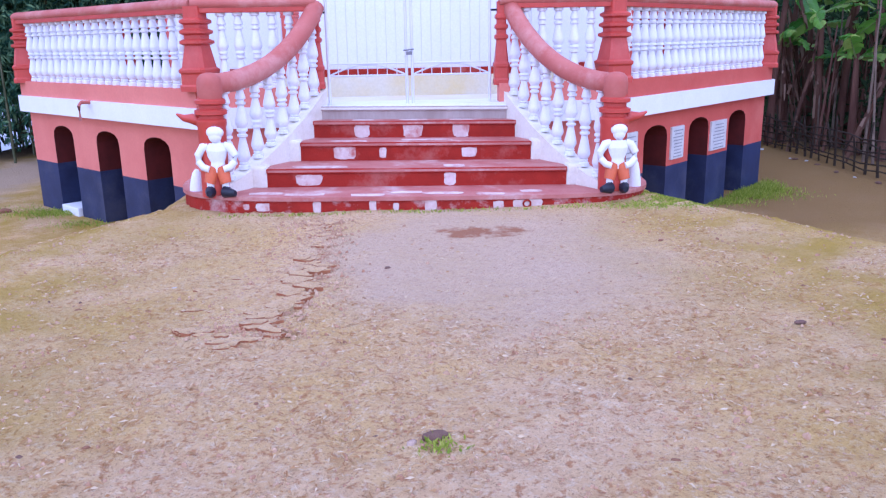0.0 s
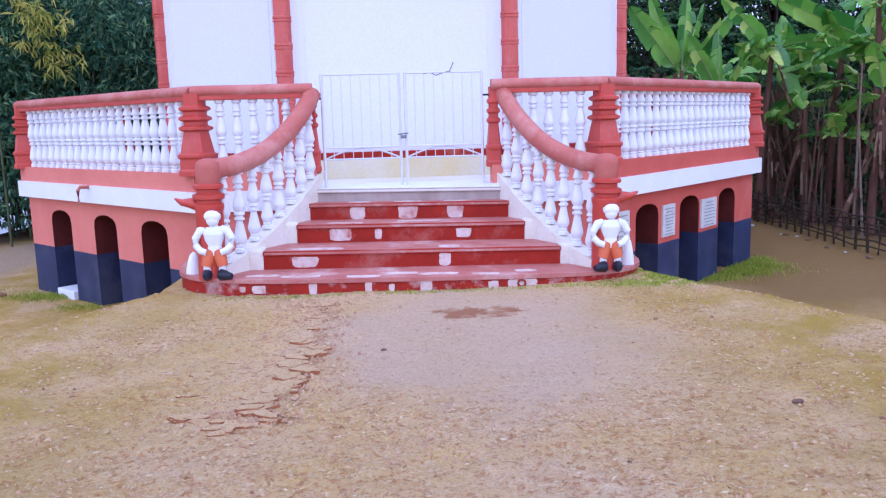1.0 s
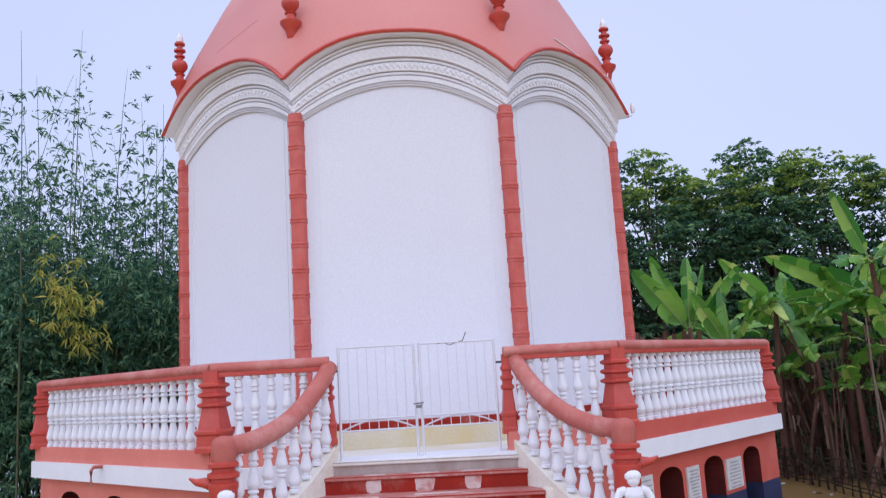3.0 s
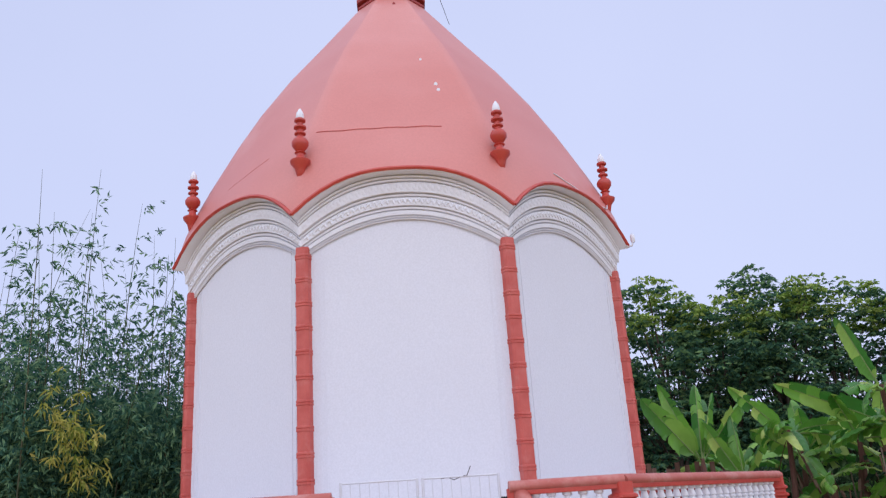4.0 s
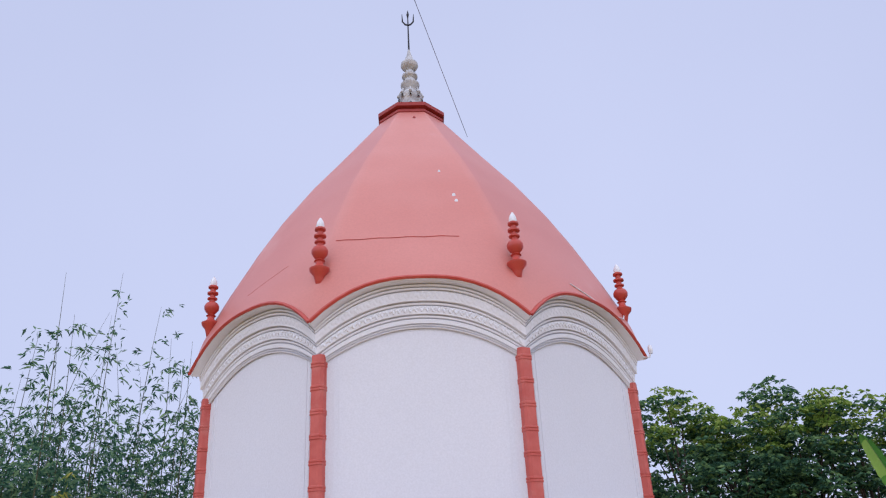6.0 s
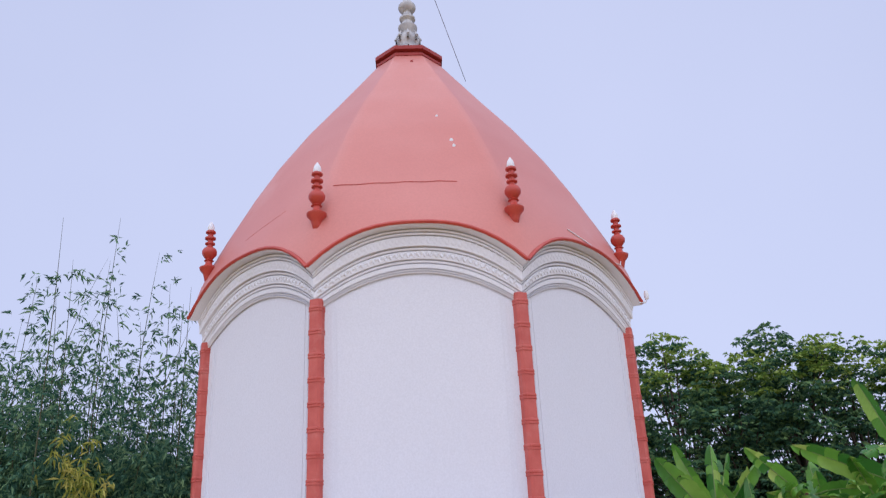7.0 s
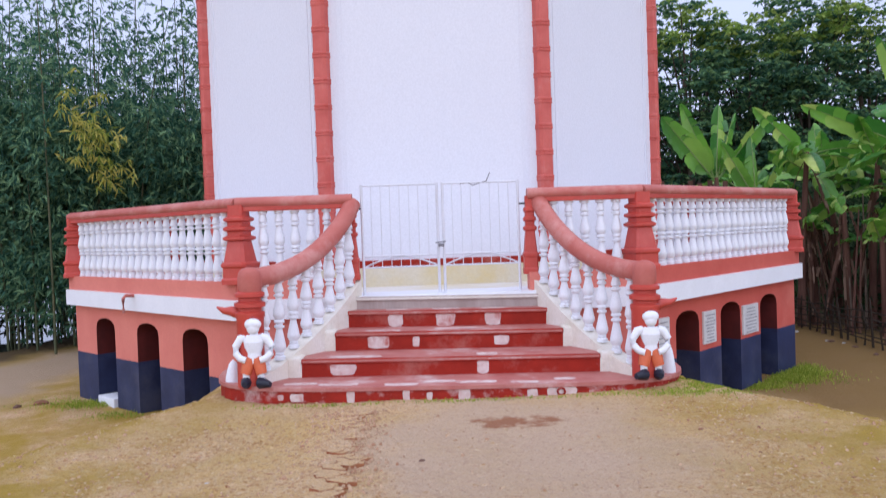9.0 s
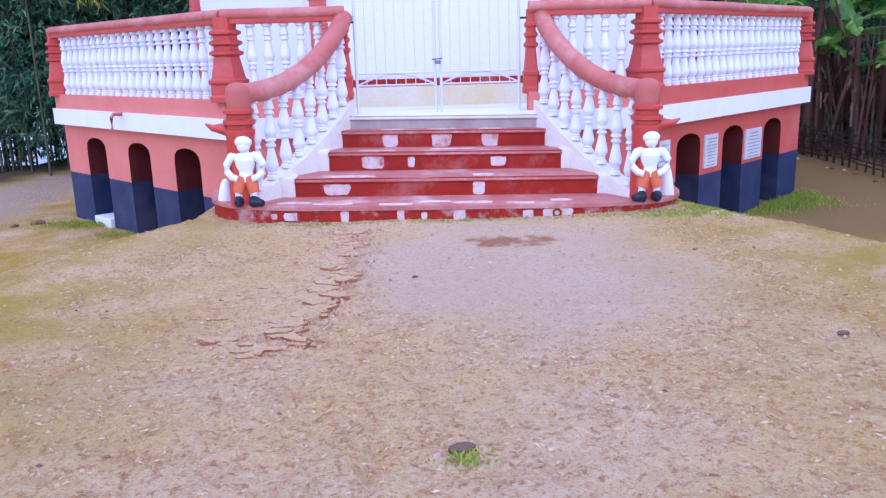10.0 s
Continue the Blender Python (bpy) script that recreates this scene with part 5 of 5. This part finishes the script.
bm = bmesh.new()
prev = None
N = 300
for i in range(N + 1):
    y = -9.95 + 2.80 * i / N
    xe = crust_edge(y)
    t = i / N
    tall = 0.034 * min(1, 6 * t) * (1 - 0.7 * t)
    width = 0.9 * (0.35 + 0.65 * min(1, 3 * t))
    row = []
    for f, hgt in ((0.0, -0.03), (0.004, 0.9), (0.03, 1.0), (0.12, 0.9), (0.35, 0.6), (0.7, 0.25), (1.0, -0.35)):
        x = xe - f * width
        row.append(bm.verts.new((x, y, ground_z(x, y) + (tall * hgt if hgt > 0 else 0.04 * hgt) + 0.004 * noise.noise(Vector((x * 20, y * 20, 0))))))
    if prev:
        for a in range(len(row) - 1):
            bm.faces.new((prev[a], prev[a + 1], row[a + 1], row[a]))
    prev = row
bmesh.ops.recalc_face_normals(bm, faces=bm.faces)
ob = part("earth_crust", bm, EARTH, None)
tagged(ob, "raised ragged edge of broken earth crust", "earth crust", kind="structure")

rnd = np.random.default_rng(77)
P, D, L, W = [], [], [], []
for _ in range(85000):
    y = -15.5 + 9.3 * rnd.uniform() ** 1.15
    x = rnd.uniform(-5.0, 5.0)
    k = noise.noise(Vector((x * 1.3, y * 1.3, 2))) + 0.5 * noise.noise(Vector((x * 5, y * 5, 4)))
    bare = ((x - 0.45) / 1.3) ** 2 + ((y + 8.2) / 1.5) ** 2 < 1
    if k < (-0.25 if y < -9.2 else 0.15) or (bare and rnd.uniform() < 0.93):
        continue
    z = ground_z(x, y) + 0.008
    P.append((x, y, z)), D.append((rnd.normal(), rnd.normal(), 0.06 * abs(rnd.normal())))
    L.append(rnd.uniform(0.015, 0.05)), W.append(rnd.uniform(0.002, 0.006))
ob = cloud("dry_grass", P, D, L, W, STRAW, None)
tagged(ob, "short dry straw-coloured grass and litter on the earth", "dry grass", kind="stuff")


def grass(spots, label):
    P, D, L, W = [], [], [], []
    for x0, y0, sx_, sy_, n, h in spots:
        for _ in range(n):
            x, y = x0 + rnd.normal() * sx_, y0 + rnd.normal() * sy_
            if (abs(x) + abs(y)) * 0.7071 < 5.2 and abs(x) < 5.3 and y > -5.3:
                continue
            if abs(x) < 2.22 and y > front_y(x) - 0.02:
                continue
            P.append((x, y, ground_z(x, y))), D.append((0.5 * rnd.normal(), 0.5 * rnd.normal(), 1))
            L.append(h * rnd.uniform(0.5, 1.3)), W.append(rnd.uniform(0.003, 0.007))
    ob = cloud("grass", P, D, L, W, GRASS, None)
    tagged(ob, label, "grass", kind="stuff")


grass([(2.35, -6.4, 0.15, 0.25, 3600, 0.022), (2.1, -6.9, 0.28, 0.09, 1300, 0.022)], "bright green low grass beside the bottom step")
grass([(4.15, -3.30, 0.22, 0.14, 900, 0.06), (4.65, -2.85, 0.22, 0.18, 1500, 0.09), (5.1, -2.35, 0.16, 0.22, 1300, 0.10), (5.1, -2.9, 0.3, 0.25, 350, 0.05)], "green weeds along the foot of the terrace wall")
grass([(-4.75, -2.75, 0.25, 0.14, 900, 0.07), (-4.0, -3.5, 0.3, 0.12, 400, 0.05), (-5.3, -2.6, 0.4, 0.25, 300, 0.04)], "green weeds along the foot of the terrace wall")
grass([(-0.4 + 0.35 * i, -6.92, 0.14, 0.03, 20 + 16 * ((i * 7) % 4), 0.035) for i in range(-3, 6)], "sparse weeds along the bottom step")
grass([(-0.04, -11.06, 0.05, 0.025, 80, 0.035)], "small green grass tuft by a stone")


def pebble(x, y, r, mat, name, label, cat, flat=0.5, turn=0.0, seed=0):
    rr = random.Random(seed)
    bm = bmesh.new()
    bmesh.ops.create_icosphere(bm, subdivisions=2, radius=1.0)
    for v in bm.verts:
        v.co *= 1 + 0.25 * noise.noise(v.co * 1.7 + Vector((seed, 0, 0)))
    ob = part(name, bm, mat, None, smooth=40)
    ob.matrix_basis = pose(x, y, ground_z(x, y) + 0.3 * flat * r, 0, 0, turn) @ Matrix.Diagonal((r, r * 0.6, r * flat, 1))
    return tagged(ob, label, cat)


STONE = surface("brown_stone", (0.12, 0.06, 0.045), (0.20, 0.12, 0.09), 0.8, 8, 60, 0.4)
BRICK = surface("red_brick_bit", (0.20, 0.085, 0.048), (0.29, 0.15, 0.085), 0.85, 8, 60, 0.4)
CLOD_PALE = surface("pale_chip", (0.50, 0.37, 0.30), (0.36, 0.24, 0.18), 0.85, 9, 60, 0.4)
PAPER = surface("white_paper", (0.58, 0.58, 0.60), None, 0.7, 8, 60, 0.1)
pebble(-0.05, -10.98, 0.055, STONE, "stone", "dark brown stone in a grass tuft", "stone", 0.34, 15, 1)
pebble(-0.14, -11.02, 0.028, CLOD_PALE, "bark_chip", "pale brown chip beside a stone", "litter", 0.5, 60, 2)
pebble(-0.936, -9.58, 0.07, PAPER, "paper_scrap", "white flat scrap on the earth", "litter", 0.08, 4, 3)
pebble(-1.52, -8.94, 0.05, PAPER, "paper_scrap", "white flat scrap on the earth", "litter", 0.1, -6, 4)
pebble(1.87, -9.9, 0.035, STONE, "stone", "small dark brown leaf-shaped stone", "stone", 0.3, 10, 5)
pebble(1.75, -10.9, 0.04, PAPER, "paper_scrap", "pale scrap on the earth", "litter", 0.15, 10, 6)
pebble(-5.5, -2.6, 0.09, BRICK, "brick_bit", "broken brick beside the terrace", "brick bit", 0.5, 30, 7)
pebble(-5.75, -2.75, 0.07, STONE, "stone", "brown stone beside the terrace", "stone", 0.5, 80, 8)
for i in range(46):
    x, y = float(rnd.uniform(-3.2, 3.4)), float(-12.6 + 5.4 * rnd.uniform())
    pebble(x, y, float(rnd.uniform(0.010, 0.022)), BRICK if i % 3 else STONE, "brick_bit" if i % 3 else "stone", "small reddish crumb of brick on the earth" if i % 3 else "small brown pebble on the earth", "pebble", 0.5, float(rnd.uniform(0, 180)), 20 + i)
def flake(x, y, w, d, h, turn, seed):
    """A ragged broken slab of crust, its reddish broken edges standing out of the earth."""
    rr = random.Random(seed)
    n = 11
    pts = [(w * (0.5 + rr.uniform(-0.20, 0.16)) * math.cos(2 * math.pi * i / n), d * (0.5 + rr.uniform(-0.20, 0.16)) * math.sin(2 * math.pi * i / n)) for i in range(n)]
    bm = slab(bmesh.new(), pts, -0.03, h)
    bm.normal_update()
    for f in bm.faces:
        f.material_index = 0 if f.normal.z > 0.5 else 1
    ob = part("earth_flake", bm, [EARTH, CRUST_EDGE], None)
    ob.matrix_basis = pose(x, y, ground_z(x, y), rr.uniform(-2, 7), rr.uniform(-3, 6), turn + rr.uniform(-25, 25))
    tagged(ob, "thin broken flake of earth crust with a reddish edge", "earth flake", "flakes along the crust edge")


CRUST_EDGE = surface("broken_crust_edge", (0.26, 0.085, 0.04), (0.36, 0.15, 0.07), 0.9, 14, 60, 0.5)
fr = random.Random(31)
for i in range(84):
    y = -9.80 + 2.60 * (i / 84) ** 1.05 + fr.uniform(-0.03, 0.03)
    x = crust_edge(y) - fr.uniform(0.02, 0.10)
    flake(x, y, fr.uniform(0.10, 0.20), fr.uniform(0.05, 0.10), fr.uniform(0.016, 0.034) * (1.0 if y < -8.4 else 0.55), 0, 200 + i)
for i in range(15):
    u = i / 15
    flake(-0.88 - 0.42 * u + fr.uniform(-0.03, 0.03), -9.80 - 0.10 * math.sin(5 * u) + fr.uniform(-0.05, 0.05), fr.uniform(0.06, 0.14), fr.uniform(0.04, 0.08), fr.uniform(0.006, 0.018), 10, 300 + i)
for i in range(12):
    flake(-0.85 - 0.5 * fr.random(), -9.6 + 1.0 * fr.random(), fr.uniform(0.10, 0.2), fr.uniform(0.04, 0.07), fr.uniform(0.004, 0.009), 0, 340 + i)
lr = random.Random(5)
for i in range(8):
    y = -2.4 + 4.2 * lr.random()
    pebble(7.0 - 0.15 * lr.random(), y, lr.uniform(0.03, 0.075), PAPER if i % 2 else STONE, "paper_scrap" if i % 2 else "stone", "pale litter along the fence foot" if i % 2 else "brown stone along the fence foot", "litter" if i % 2 else "stone", 0.35, 40 * i, 120 + i)

# loose clods of earth: thick along the broken edge, thin over the open ground
CLOD = surface("earth_clod", (0.36, 0.19, 0.11), (0.54, 0.38, 0.25), 0.9, 9, 60, 0.5)
cr = random.Random(77)
verts, faces = [], []
for i in range(9000):
    if i < 1300:
        y = cr.uniform(-9.9, -7.15)
        x = crust_edge(y) + cr.gauss(-0.10, 0.14)
    else:
        x, y = cr.uniform(-4.0, 4.0), -11.9 + 4.6 * cr.random() ** 1.3
        if (x - 0.45) ** 2 / 1.4 + (y + 8.3) ** 2 / 2.2 < 1 and cr.random() < 0.85:
            continue
    r = cr.uniform(0.006, 0.013) * (1.5 if cr.random() < 0.12 else 1.0)
    z = ground_z(x, y) + 0.012 * (i < 1300)
    k, turn = len(verts), cr.uniform(0, 2 * math.pi)
    for j in range(5):
        a = turn + 2 * math.pi * j / 5
        verts.append((x + r * cr.uniform(0.8, 1.5) * math.cos(a), y + r * cr.uniform(0.6, 1.1) * math.sin(a), z - 0.006))
    for j in range(3):
        a = turn + 2 * math.pi * j / 3
        verts.append((x + 0.55 * r * math.cos(a), y + 0.5 * r * math.sin(a), z + r * cr.uniform(0.45, 0.9)))
    faces += [(k, k + 1, k + 5), (k + 1, k + 6, k + 5), (k + 1, k + 2, k + 6), (k + 2, k + 3, k + 6), (k + 3, k + 7, k + 6),
              (k + 3, k + 4, k + 7), (k + 4, k + 5, k + 7), (k + 4, k, k + 5), (k + 5, k + 6, k + 7)]
me = bpy.data.meshes.new("clods")
me.from_pydata(verts, [], faces)
me.materials.append(CLOD)
clods = new("loose_clods", me)
tagged(clods, "small loose reddish clods strewn over bare earth", "clods", kind="stuff")
